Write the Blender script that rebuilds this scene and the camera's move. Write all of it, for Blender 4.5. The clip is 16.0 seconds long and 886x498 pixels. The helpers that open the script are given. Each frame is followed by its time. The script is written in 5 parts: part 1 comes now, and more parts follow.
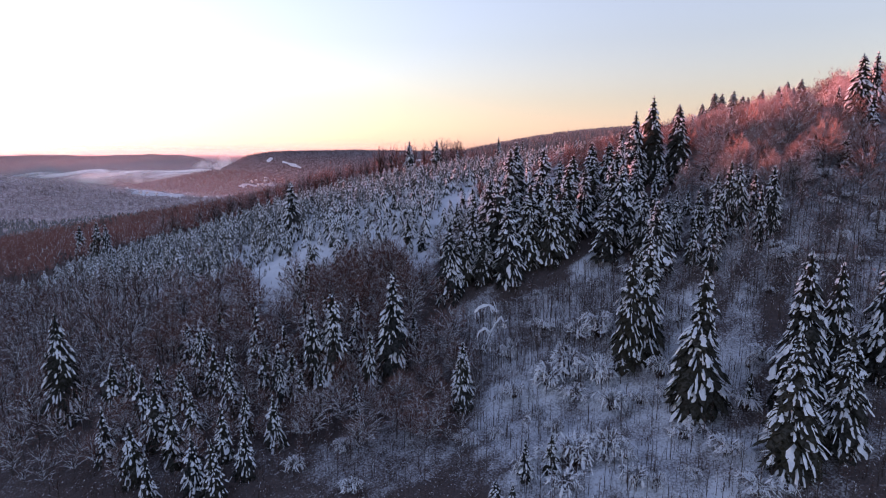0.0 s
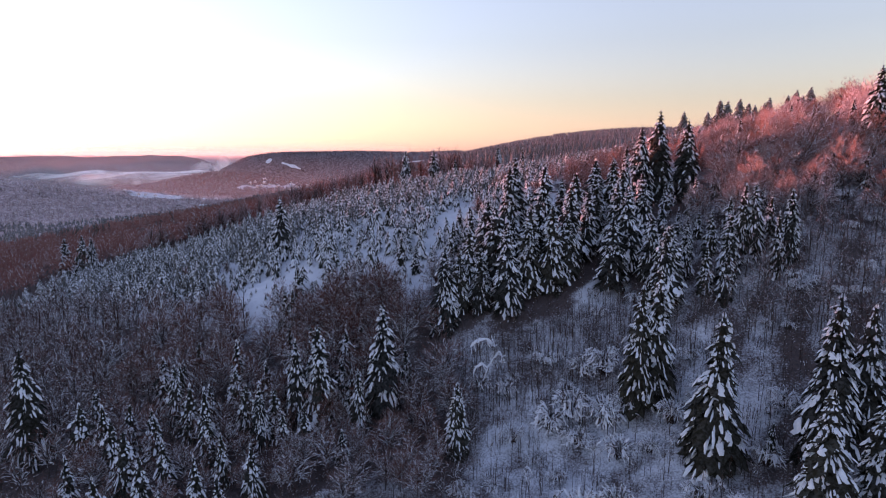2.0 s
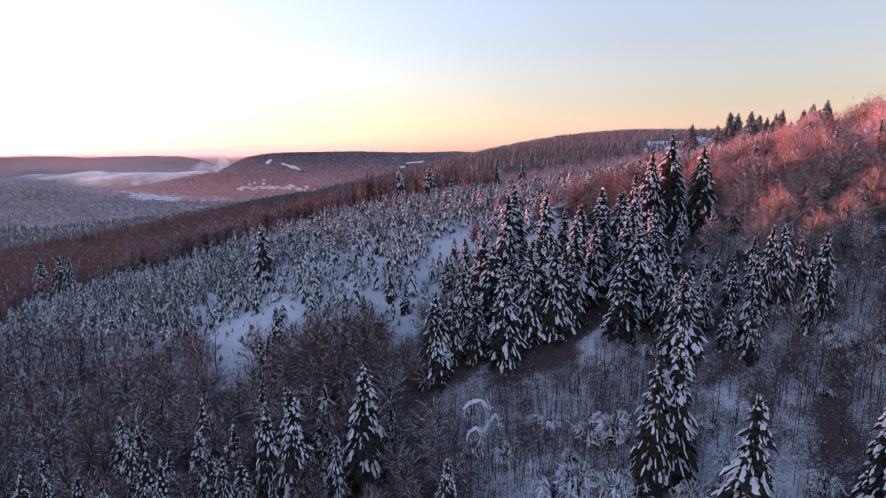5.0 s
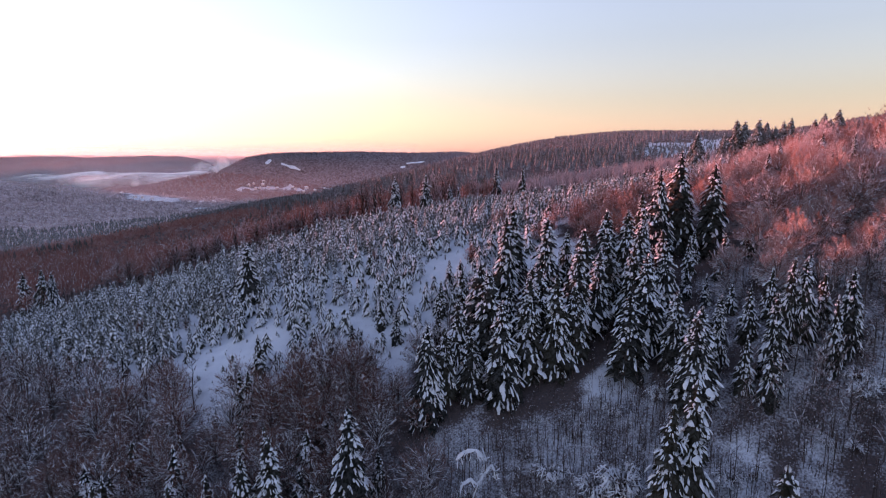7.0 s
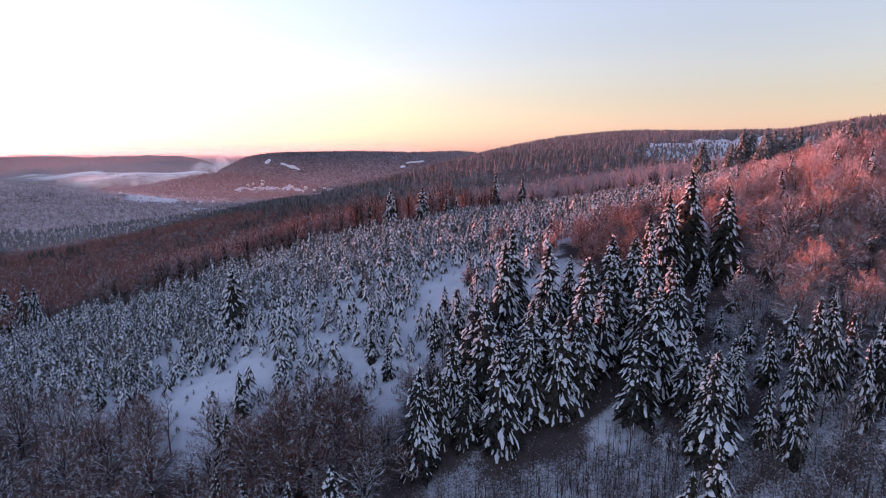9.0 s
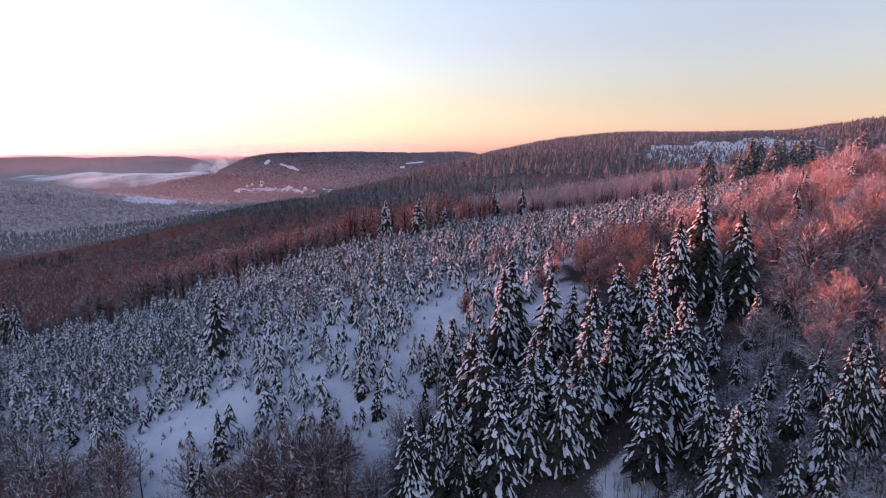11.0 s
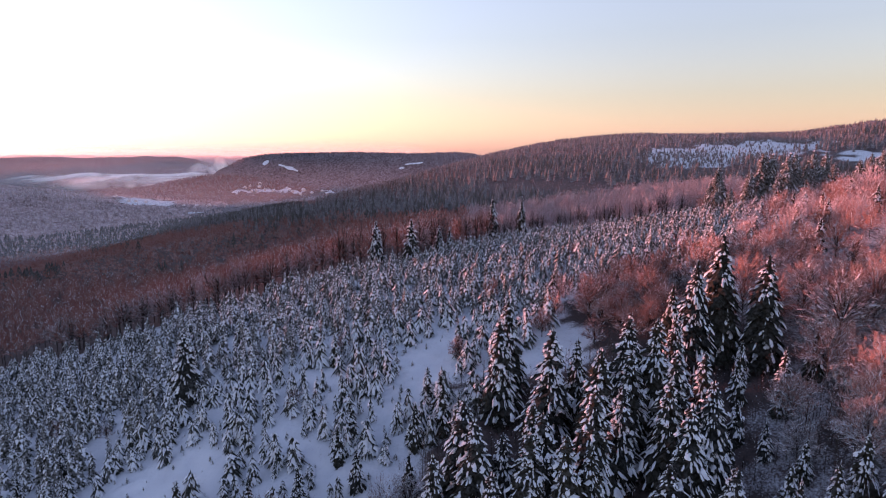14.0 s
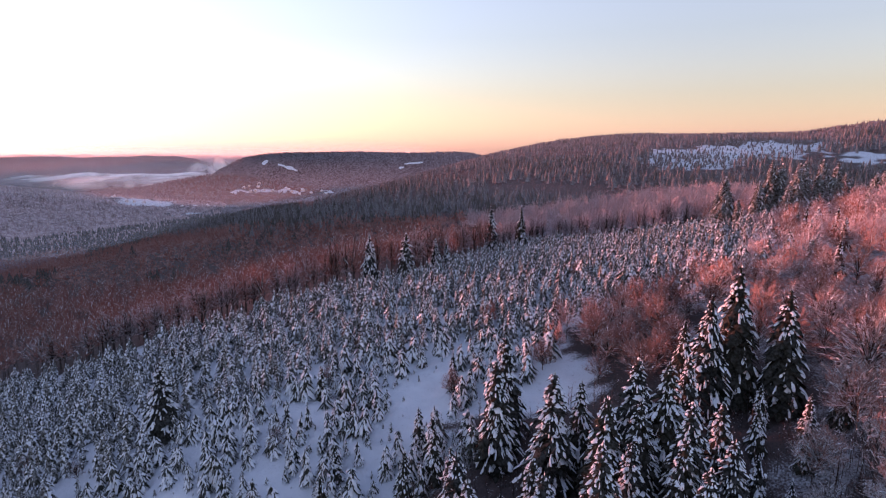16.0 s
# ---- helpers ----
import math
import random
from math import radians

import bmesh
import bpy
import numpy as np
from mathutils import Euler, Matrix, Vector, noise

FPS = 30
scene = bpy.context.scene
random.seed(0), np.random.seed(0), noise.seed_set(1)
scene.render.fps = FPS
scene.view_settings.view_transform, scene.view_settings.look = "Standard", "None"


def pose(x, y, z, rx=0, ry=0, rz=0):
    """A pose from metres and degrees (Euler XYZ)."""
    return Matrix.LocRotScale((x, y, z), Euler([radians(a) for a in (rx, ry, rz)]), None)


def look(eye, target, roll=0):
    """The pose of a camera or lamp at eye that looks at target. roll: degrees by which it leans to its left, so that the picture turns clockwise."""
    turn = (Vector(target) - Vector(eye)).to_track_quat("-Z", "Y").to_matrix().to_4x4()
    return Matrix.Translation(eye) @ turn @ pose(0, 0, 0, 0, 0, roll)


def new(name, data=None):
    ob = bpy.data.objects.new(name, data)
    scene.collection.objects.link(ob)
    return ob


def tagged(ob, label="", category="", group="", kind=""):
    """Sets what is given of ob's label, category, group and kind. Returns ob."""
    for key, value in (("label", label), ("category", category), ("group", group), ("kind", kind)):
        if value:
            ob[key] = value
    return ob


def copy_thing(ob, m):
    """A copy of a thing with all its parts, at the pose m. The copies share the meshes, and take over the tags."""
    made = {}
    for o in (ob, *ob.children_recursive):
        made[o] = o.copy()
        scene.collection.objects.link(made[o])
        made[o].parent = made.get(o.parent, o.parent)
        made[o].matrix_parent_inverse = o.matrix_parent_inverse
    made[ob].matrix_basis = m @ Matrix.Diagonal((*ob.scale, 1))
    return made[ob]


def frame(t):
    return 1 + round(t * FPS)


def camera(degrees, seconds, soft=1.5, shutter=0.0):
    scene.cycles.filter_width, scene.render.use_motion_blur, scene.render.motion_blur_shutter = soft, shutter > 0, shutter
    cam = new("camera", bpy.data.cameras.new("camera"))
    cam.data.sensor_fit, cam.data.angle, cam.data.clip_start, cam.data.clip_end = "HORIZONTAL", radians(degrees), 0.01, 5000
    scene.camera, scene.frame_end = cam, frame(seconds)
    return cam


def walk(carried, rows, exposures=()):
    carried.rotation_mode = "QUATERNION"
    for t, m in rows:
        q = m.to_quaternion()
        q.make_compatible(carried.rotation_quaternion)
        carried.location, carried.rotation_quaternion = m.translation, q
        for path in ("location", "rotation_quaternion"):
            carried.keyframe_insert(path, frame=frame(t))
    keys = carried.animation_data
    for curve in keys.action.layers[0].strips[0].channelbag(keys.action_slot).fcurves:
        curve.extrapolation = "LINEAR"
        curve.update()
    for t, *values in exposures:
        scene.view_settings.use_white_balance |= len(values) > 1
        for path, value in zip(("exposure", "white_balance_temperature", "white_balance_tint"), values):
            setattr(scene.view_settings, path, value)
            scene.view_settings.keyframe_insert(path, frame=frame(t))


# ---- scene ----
cam = camera(76.1, 16.0, soft=1.1)
METRES, EYE, TILT, LEAN, TURN = 75.0, 37.5, -9.56, 0.0, 0.0
ROWS = [
    (0.0, 0.0, 0.0, 0.0, -0.0, 0.0, -0.0),
    (0.5, 0.0039, 0.0254, 0.0177, 0.01, 0.01, -0.02),
    (1.0, 0.0073, 0.0505, 0.0358, -0.0, 0.02, -0.02),
    (1.5, 0.0113, 0.0758, 0.0537, 0.02, 0.01, 0.01),
    (2.0, 0.0149, 0.101, 0.0715, -0.0, 0.02, 0.01),
    (2.5, 0.0189, 0.1261, 0.0897, 0.03, 0.02, -0.01),
    (3.0, 0.0227, 0.1515, 0.1078, 0.03, 0.01, -0.01),
    (3.5, 0.0267, 0.1773, 0.1256, 0.04, 0.02, -0.02),
    (4.0, 0.0306, 0.203, 0.1441, 0.05, -0.0, -0.02),
    (6.5, 0.0529, 0.332, 0.2343, 0.11, -0.04, -0.06),
    (7.0, 0.057, 0.3574, 0.2526, 0.11, -0.08, -0.07),
    (7.5, 0.0612, 0.3826, 0.271, 0.11, -0.09, -0.06),
    (8.0, 0.0651, 0.408, 0.2889, 0.13, -0.11, -0.06),
    (8.5, 0.0687, 0.4331, 0.3079, 0.14, -0.17, 0.0),
    (9.0, 0.0716, 0.4581, 0.3267, 0.14, -0.23, 0.02),
    (11.5, 0.0893, 0.5833, 0.4136, 0.14, -0.24, -0.0),
    (12.0, 0.0937, 0.6087, 0.431, 0.14, -0.24, 0.0),
    (12.5, 0.0977, 0.6342, 0.4485, 0.14, -0.24, 0.01),
    (13.0, 0.1023, 0.6594, 0.4663, 0.13, -0.26, -0.02),
    (13.5, 0.1063, 0.6838, 0.4843, 0.12, -0.28, -0.03),
    (14.0, 0.1107, 0.7091, 0.5017, 0.11, -0.29, -0.04),
    (14.5, 0.1154, 0.7343, 0.5189, 0.12, -0.31, -0.05),
    (15.0, 0.1193, 0.7593, 0.5364, 0.12, -0.34, -0.04),
    (15.5, 0.123, 0.7847, 0.5533, 0.11, -0.37, -0.04),
    (16.0, 0.1271, 0.811, 0.5708, 0.12, -0.41, -0.03),
]
walk(cam, [(t, pose(0, 0, EYE, TILT, LEAN, TURN) @ pose(METRES * x, METRES * y, METRES * z, 90 + pitch, roll, yaw)) for t, x, y, z, yaw, pitch, roll in ROWS],
     [(0.0, 0.0, 6330, 33), (16.0, 0.0, 6330, 33)])

# ---- sky and sun ----
SUN_AZIMUTH, SUN_HEIGHT = -62.0, 2.6  # degrees right of straight ahead, and above the horizon
SHADE_RIDGE = 175.0  # height above the valley of an unseen ridge added to shade the lower slope
world = bpy.data.worlds.new("dawn_sky")
scene.world = world
world.use_nodes = True
wn = world.node_tree.nodes
sky = wn.new("ShaderNodeTexSky")
sky.sky_type, sky.sun_disc = "NISHITA", False
sky.sun_elevation, sky.sun_rotation = radians(SUN_HEIGHT), radians(SUN_AZIMUTH)
sky.altitude, sky.air_density, sky.dust_density, sky.ozone_density = 700, 1.5, 0.6, 3.0
wn["Background"].inputs["Strength"].default_value = 0.88
soften = wn.new("ShaderNodeHueSaturation")
soften.inputs["Saturation"].default_value = 0.62
world.node_tree.links.new(sky.outputs[0], soften.inputs["Color"])
world.node_tree.links.new(soften.outputs[0], wn["Background"].inputs["Color"])
sun = new("sun", bpy.data.lights.new("sun", "SUN"))
sun.data.energy, sun.data.angle, sun.data.color = 12.0, radians(2.2), (1.0, 0.3, 0.19)
az, el = radians(SUN_AZIMUTH), radians(SUN_HEIGHT)
sun.matrix_world = look((0, 0, 300), (-300 * math.sin(az) * math.cos(el), -300 * math.cos(az) * math.cos(el), 300 - 300 * math.sin(el)))

# ---- materials ----
def surface(name, rough_value=0.85):
    m = bpy.data.materials.new(name)
    m.use_nodes = True
    m.node_tree.nodes["Principled BSDF"].inputs["Roughness"].default_value = rough_value
    m.node_tree.nodes["Principled BSDF"].inputs["Specular IOR Level"].default_value = 0.03
    return m, m.node_tree.nodes, m.node_tree.links


def spots(nodes, links, scale, low, high, detail=3.0):
    """Noise in world metres, turned into 0..1 between low and high."""
    where = nodes.new("ShaderNodeNewGeometry")
    n = nodes.new("ShaderNodeTexNoise")
    n.inputs["Scale"].default_value, n.inputs["Detail"].default_value = scale, detail
    links.new(where.outputs["Position"], n.inputs["Vector"])
    r = nodes.new("ShaderNodeMapRange")
    r.inputs["From Min"].default_value, r.inputs["From Max"].default_value = low, high
    links.new(n.outputs["Fac"], r.inputs["Value"])
    return r.outputs["Result"]


def blend(nodes, links, factor, a, b):
    m = nodes.new("ShaderNodeMix")
    m.data_type = "RGBA"
    if isinstance(factor, float):
        m.inputs["Factor"].default_value = factor
    else:
        links.new(factor, m.inputs["Factor"])
    for socket, value in ((m.inputs[6], a), (m.inputs[7], b)):
        if isinstance(value, tuple):
            socket.default_value = (*value, 1)
        else:
            links.new(value, socket)
    return m.outputs[2]


def times(nodes, links, a, b, op="MULTIPLY"):
    m = nodes.new("ShaderNodeMath")
    m.operation, m.use_clamp = op, True
    for socket, value in zip(m.inputs, (a, b)):
        if isinstance(value, float):
            socket.default_value = value
        else:
            links.new(value, socket)
    return m.outputs[0]


def bumped(nodes, links, height, strength, distance):
    b = nodes.new("ShaderNodeBump")
    b.inputs["Strength"].default_value, b.inputs["Distance"].default_value = strength, distance
    links.new(height, b.inputs["Height"])
    links.new(b.outputs[0], nodes["Principled BSDF"].inputs["Normal"])


def upward(nodes, links, low, high):
    """How far a face looks up: where snow and rime lie."""
    where = nodes.new("ShaderNodeNewGeometry")
    parts = nodes.new("ShaderNodeSeparateXYZ")
    links.new(where.outputs["True Normal"], parts.inputs[0])
    r = nodes.new("ShaderNodeMapRange")
    r.inputs["From Min"].default_value, r.inputs["From Max"].default_value = low, high
    links.new(parts.outputs["Z"], r.inputs["Value"])
    return r.outputs["Result"]


def chance(nodes, links, island=False):
    n = nodes.new("ShaderNodeNewGeometry" if island else "ShaderNodeObjectInfo")
    return n.outputs["Random Per Island" if island else "Random"]


# snow with the blue of shade put in; the ground's is darker
SNOW, GROUND_SNOW = (0.72, 0.78, 0.85), (0.56, 0.62, 0.70)


def snow_material():
    m, n, l = surface("snow", 0.7)
    l.new(blend(n, l, spots(n, l, 2.2, 0.35, 0.75), SNOW, (0.60, 0.66, 0.75)), n["Principled BSDF"].inputs["Base Color"])
    bumped(n, l, spots(n, l, 5.0, 0.2, 0.8), 0.35, 0.15)
    return m


def ground_material():
    """Snow, and under the trees leaf litter, stalks and brambles that show through it, darkened for the shade there."""
    m, n, l = surface("snowy_ground", 0.85)
    cover = n.new("ShaderNodeAttribute")
    cover.attribute_name = "undergrowth"
    grain = blend(n, l, 0.72, spots(n, l, 0.5, 0.3, 0.7, 5.0), spots(n, l, 3.4, 0.25, 0.75, 8.0))
    shift = n.new("ShaderNodeMath")
    shift.operation = "MULTIPLY_ADD"
    l.new(cover.outputs["Fac"], shift.inputs[0])
    shift.inputs[1].default_value = 1.15
    shift.inputs[2].default_value = -0.62
    edge = n.new("ShaderNodeMath")
    edge.operation = "ADD"
    l.new(shift.outputs[0], edge.inputs[0])
    l.new(grain, edge.inputs[1])
    litter = n.new("ShaderNodeMapRange")
    litter.inputs["From Min"].default_value, litter.inputs["From Max"].default_value = 0.22, 0.86
    l.new(edge.outputs[0], litter.inputs["Value"])
    base = blend(n, l, spots(n, l, 0.25, 0.3, 0.8), GROUND_SNOW, (0.46, 0.52, 0.61))
    # near-black: litter with the shade under the trees put into its colour
    shaded_litter = blend(n, l, spots(n, l, 3.0, 0.3, 0.7), (0.022, 0.012, 0.01), (0.064, 0.036, 0.03))
    l.new(blend(n, l, times(n, l, litter.outputs["Result"], 0.92), base, shaded_litter), n["Principled BSDF"].inputs["Base Color"])
    bumped(n, l, spots(n, l, 0.9, 0.2, 0.8, 6.0), 0.5, 0.4)
    return m


def woodland_material(name, wood, rime, share, scale):
    """A wood far off, as crowns and gaps with rime on them."""
    m, n, l = surface(name, 0.95)
    crowns = spots(n, l, scale, 0.35, 0.65, 4.0)
    low = blend(n, l, spots(n, l, scale * 0.13, 0.38, 0.62), wood, tuple(k * 0.55 for k in wood))
    l.new(blend(n, l, times(n, l, crowns, share), low, rime), n["Principled BSDF"].inputs["Base Color"])
    bumped(n, l, crowns, 0.8, 2.5)
    return m


def needle_material(name, dark, light, frost, low=0.1, high=0.9):
    m, n, l = surface(name, 0.8)
    base = blend(n, l, spots(n, l, 3.0, 0.3, 0.7), dark, light)
    base = blend(n, l, times(n, l, chance(n, l), 0.35), base, (0.05, 0.045, 0.025))
    rime = times(n, l, times(n, l, upward(n, l, low, high), spots(n, l, 2.3, 0.4, 0.6)), frost)
    l.new(blend(n, l, rime, base, SNOW), n["Principled BSDF"].inputs["Base Color"])
    return m


def bark_material(name, dark, light, frost, island=False):
    m, n, l = surface(name, 0.9)
    base = blend(n, l, spots(n, l, 4.0, 0.3, 0.7), dark, light)
    base = blend(n, l, times(n, l, chance(n, l, island), 0.5), base, tuple(0.6 * k for k in dark))
    rime = times(n, l, times(n, l, upward(n, l, -0.1, 0.7), spots(n, l, 7.0, 0.2, 0.52)), frost)
    l.new(blend(n, l, rime, base, SNOW), n["Principled BSDF"].inputs["Base Color"])
    return m


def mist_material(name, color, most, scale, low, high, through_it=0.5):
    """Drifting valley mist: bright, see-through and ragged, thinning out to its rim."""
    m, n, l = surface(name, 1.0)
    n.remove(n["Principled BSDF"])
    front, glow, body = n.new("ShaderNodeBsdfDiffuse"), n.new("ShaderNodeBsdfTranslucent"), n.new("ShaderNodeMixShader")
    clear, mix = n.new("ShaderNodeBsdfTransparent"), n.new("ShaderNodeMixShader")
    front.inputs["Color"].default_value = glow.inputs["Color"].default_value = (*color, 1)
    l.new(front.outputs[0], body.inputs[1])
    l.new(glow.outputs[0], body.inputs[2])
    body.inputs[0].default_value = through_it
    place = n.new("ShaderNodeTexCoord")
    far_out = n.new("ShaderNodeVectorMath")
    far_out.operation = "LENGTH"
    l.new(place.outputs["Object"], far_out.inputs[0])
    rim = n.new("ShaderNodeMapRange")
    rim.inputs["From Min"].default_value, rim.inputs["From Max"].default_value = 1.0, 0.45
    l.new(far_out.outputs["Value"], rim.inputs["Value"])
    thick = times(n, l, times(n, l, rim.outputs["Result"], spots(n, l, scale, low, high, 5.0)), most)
    l.new(thick, mix.inputs[0])
    l.new(clear.outputs[0], mix.inputs[1])
    l.new(body.outputs[0], mix.inputs[2])
    l.new(mix.outputs[0], n["Material Output"].inputs["Surface"])
    return m


snow_m = snow_material()
ground_m = ground_material()
needle_m = needle_material("spruce_needles", (0.009, 0.0105, 0.0105), (0.017, 0.018, 0.0165), 0.07)
young_m = needle_material("young_spruce_needles", (0.016, 0.02, 0.018), (0.034, 0.037, 0.032), 0.25, -0.1, 0.8)
young_far_m = needle_material("frosted_spruce_needles", (0.02, 0.023, 0.022), (0.045, 0.046, 0.043), 0.6, -0.3, 0.6)
trunk_m = bark_material("spruce_bark", (0.07, 0.05, 0.04), (0.12, 0.09, 0.07), 0.3)
beech_m = bark_material("beech_bark", (0.028, 0.017, 0.014), (0.055, 0.036, 0.03), 0.35)
limb_m = bark_material("snowy_limbs", (0.034, 0.022, 0.019), (0.065, 0.045, 0.04), 0.55)
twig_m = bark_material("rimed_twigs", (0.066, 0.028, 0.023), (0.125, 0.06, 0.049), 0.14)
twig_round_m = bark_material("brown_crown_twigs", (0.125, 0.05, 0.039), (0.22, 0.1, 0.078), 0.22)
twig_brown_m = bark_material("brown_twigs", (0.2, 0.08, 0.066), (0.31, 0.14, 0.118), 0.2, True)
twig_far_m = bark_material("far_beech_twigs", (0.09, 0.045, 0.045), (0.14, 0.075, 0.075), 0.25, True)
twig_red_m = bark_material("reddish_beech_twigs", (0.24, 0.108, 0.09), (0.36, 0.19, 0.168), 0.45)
# more rime, and the side wood's bluish shade put into the colour
twig_shade_m = bark_material("frosted_shade_tinted_twigs", (0.15, 0.085, 0.085), (0.27, 0.18, 0.185), 0.7)
# lilac for rime, and for the bluish shade on the wood's edge and belt
twig_lilac_m = bark_material("shade_tinted_lilac_twigs", (0.3, 0.22, 0.25), (0.46, 0.38, 0.42), 0.55)
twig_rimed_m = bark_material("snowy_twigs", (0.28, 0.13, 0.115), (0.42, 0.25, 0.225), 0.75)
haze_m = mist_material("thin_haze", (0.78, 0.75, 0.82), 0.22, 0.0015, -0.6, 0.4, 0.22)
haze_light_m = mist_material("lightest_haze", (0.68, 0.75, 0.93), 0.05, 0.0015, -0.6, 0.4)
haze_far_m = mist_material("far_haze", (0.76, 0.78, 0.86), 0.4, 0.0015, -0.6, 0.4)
fog_m = mist_material("fog_bank", (0.98, 0.97, 0.97), 1.0, 0.006, 0.34, 0.56, 0.16)
wood_brown_m = woodland_material("far_beech_wood", (0.085, 0.068, 0.075), (0.36, 0.35, 0.4), 0.55, 0.12)
wood_red_m = woodland_material("far_red_wood", (0.1, 0.048, 0.046), (0.24, 0.17, 0.19), 0.5, 0.12)
wood_pale_m = woodland_material("rimed_far_wood", (0.26, 0.19, 0.2), (0.56, 0.48, 0.52), 0.75, 0.10)
frosted_cone_m = needle_material("far_frosted_needles", (0.032, 0.024, 0.028), (0.075, 0.055, 0.063), 0.5, -0.3, 0.6)
rusty_m = needle_material("rusty_spruce_needles", (0.022, 0.018, 0.012), (0.06, 0.042, 0.028), 0.55, 0.1, 0.8)
cone_m = needle_material("far_spruce_needles", (0.024, 0.021, 0.023), (0.05, 0.04, 0.042), 0.3, 0.0, 0.6)


# ---- the lie of the land ----
HILL = (27.44, 22.96, 23.99, -3.44, -19.81, -55.31, 35.7, -16.47, -19.29, 13.31, 31.69, 3.25, 23.07, -4.21, 4.83, -6.93)


def swell(x, y, cx, cy, sx, sy, turn=0.0, power=2.0):
    """A smooth hill of height 1 round (cx, cy)."""
    c, s = math.cos(radians(turn)), math.sin(radians(turn))
    u, v = (x - cx) * c + (y - cy) * s, (y - cy) * c - (x - cx) * s
    return np.exp(-np.abs(u / sx) ** power - np.abs(v / sy) ** power)


def ramp(a, b, v):
    f = np.clip((v - a) / (b - a), 0, 1)
    return f * f * (3 - 2 * f)


def rough(x, y, size, seed=0):
    """Smooth random waves, about -1 to 1, of that size in metres."""
    rng = np.random.RandomState(seed)
    total = 0
    for k in range(6):
        a, p, f = rng.uniform(0, 6.283), rng.uniform(0, 6.283), rng.uniform(0.7, 1.5)
        total = total + np.sin((x * math.cos(a) + y * math.sin(a)) * 6.283 * f / size + p)
    return total / 3.0


def near_hill(x, y):
    """The hillside that the camera rises over, with the gully at its foot."""
    u, v = np.tanh((x - 10) / 130), np.tanh((y - 180) / 150)
    gully = np.exp(-((x - 24) / 26) ** 2 - ((y - 89) / 13) ** 2)
    knoll = np.exp(-((x - 66) / 16) ** 2 - ((y - 118) / 16) ** 2)
    dell = np.exp(-((x + 6) / 30) ** 2 - ((y - 106) / 17) ** 2)
    terms = (1.0, u, v, u * u, u * v, v * v, u ** 3, u * u * v, u * v * v, v ** 3, u * v ** 3, v ** 4, u * u * v * v, gully, knoll, dell)
    return sum(k * f for k, f in zip(HILL, terms))


def far_land(x, y):
    """The valley, its hills and the mountain, and two unseen heights added for shade."""
    flank = 1 / (1 + np.exp(-np.clip((x + 370 - np.maximum(y - 500, 0) * 0.33) / 138, -30, 30)))
    z = -110 + flank * (128 + 93 * ramp(450, 1800, y))
    z = z + 158 * swell(x, y, -430, 3350, 725, 520, 0, 9)
    z = z + 132 * swell(x, y, -2150, 3350, 770, 450, 0, 9)
    z = z + 92 * swell(x, y, -1420, 1450, 580, 440, 15)
    z = z - 14 * swell(x, y, 290, 1700, 140, 500)
    z = z + 78 * swell(x, y, -830, 2250, 330, 230, -10)
    z = z + 28 * swell(x, y, -350, 1080, 150, 330)
    # outside the view, added to keep the sun off the left slope
    z = z + 175 * swell(x, y, -1800, 1450, 330, 520, 0, 3)
    z = z + 26 * swell(x, y, 620, 1020, 330, 330) + 38 * swell(x, y, 900, 1150, 260, 260) - 30 * swell(x, y, 710, 1300, 130, 260) + 7 * swell(x, y, 290, 1600, 90, 200)
    # outside the view, added to shade the lower slope
    z = z + SHADE_RIDGE * swell(x, y, -830, 480, 225, 120, 62, 4)
    z = np.maximum(z, -110 + (1 - flank) * 134 * ramp(3900, 4700, np.hypot(x, y)))
    return z + 5 * rough(x, y, 900, 3) * ramp(300, 900, np.hypot(x, y))


# the plan of the woods
GROVE_FLOOR = [(0, 120), (16, 119), (44, 117), (58, 118), (66, 140), (64, 165), (50, 160), (30, 158), (16, 156), (8, 148), (-2, 128)]
THICKET_FLOOR = [(4, 98), (20, 100), (46, 98), (52, 108), (46, 118), (26, 118), (4, 118)]
RIGHT_SCRUB = [(44, 58), (58, 62), (78, 86), (72, 100), (58, 104), (48, 98), (46, 84)]
VALLEY_WOOD = [(-700, 800), (-620, 1000), (-420, 900), (-250, 1000), (-300, 1500), (-560, 1520), (-760, 1100), (-1000, 1000), (-900, 760)]
GLADE = [(-71, 168), (-53, 165), (-39, 169), (-26, 170), (-19, 181), (-4, 170), (7, 187), (13, 172), (6, 152), (6, 139), (-4, 131), (-16, 132), (-50, 136)]
GLADE_FOOT = [(-58, 152), (-34, 150), (-33, 136), (-36, 127), (-42, 128), (-50, 138)]
SIDE_WOOD = [(47, 106), (57, 97), (74, 78), (92, 98), (84, 130), (66, 140), (56, 132), (58, 118)]
CLEARING = [(7, 62), (30, 56), (46, 64), (50, 84), (50, 100), (46, 116), (30, 117), (8, 116), (6, 98), (9, 80)]
PLANTATION = [(-150, 190), (-100, 165), (-62, 150), (-50, 140), (-18, 138), (4, 142), (16, 158), (29, 172), (39, 186), (50, 192), (62, 190), (76, 189), (90, 212), (106, 245), (112, 290),
              (92, 297), (76, 309), (66, 325), (54, 335), (40, 329), (22, 291), (10, 272), (0, 251), (-20, 241), (-40, 236), (-80, 228), (-140, 225)]
LOWER_WOOD = [(-55, 55), (0, 55), (9, 72), (7, 95), (5, 112), (-4, 124), (-12, 133), (-24, 134), (-40, 128), (-52, 133), (-66, 146), (-100, 162), (-150, 187), (-155, 175), (-95, 100)]
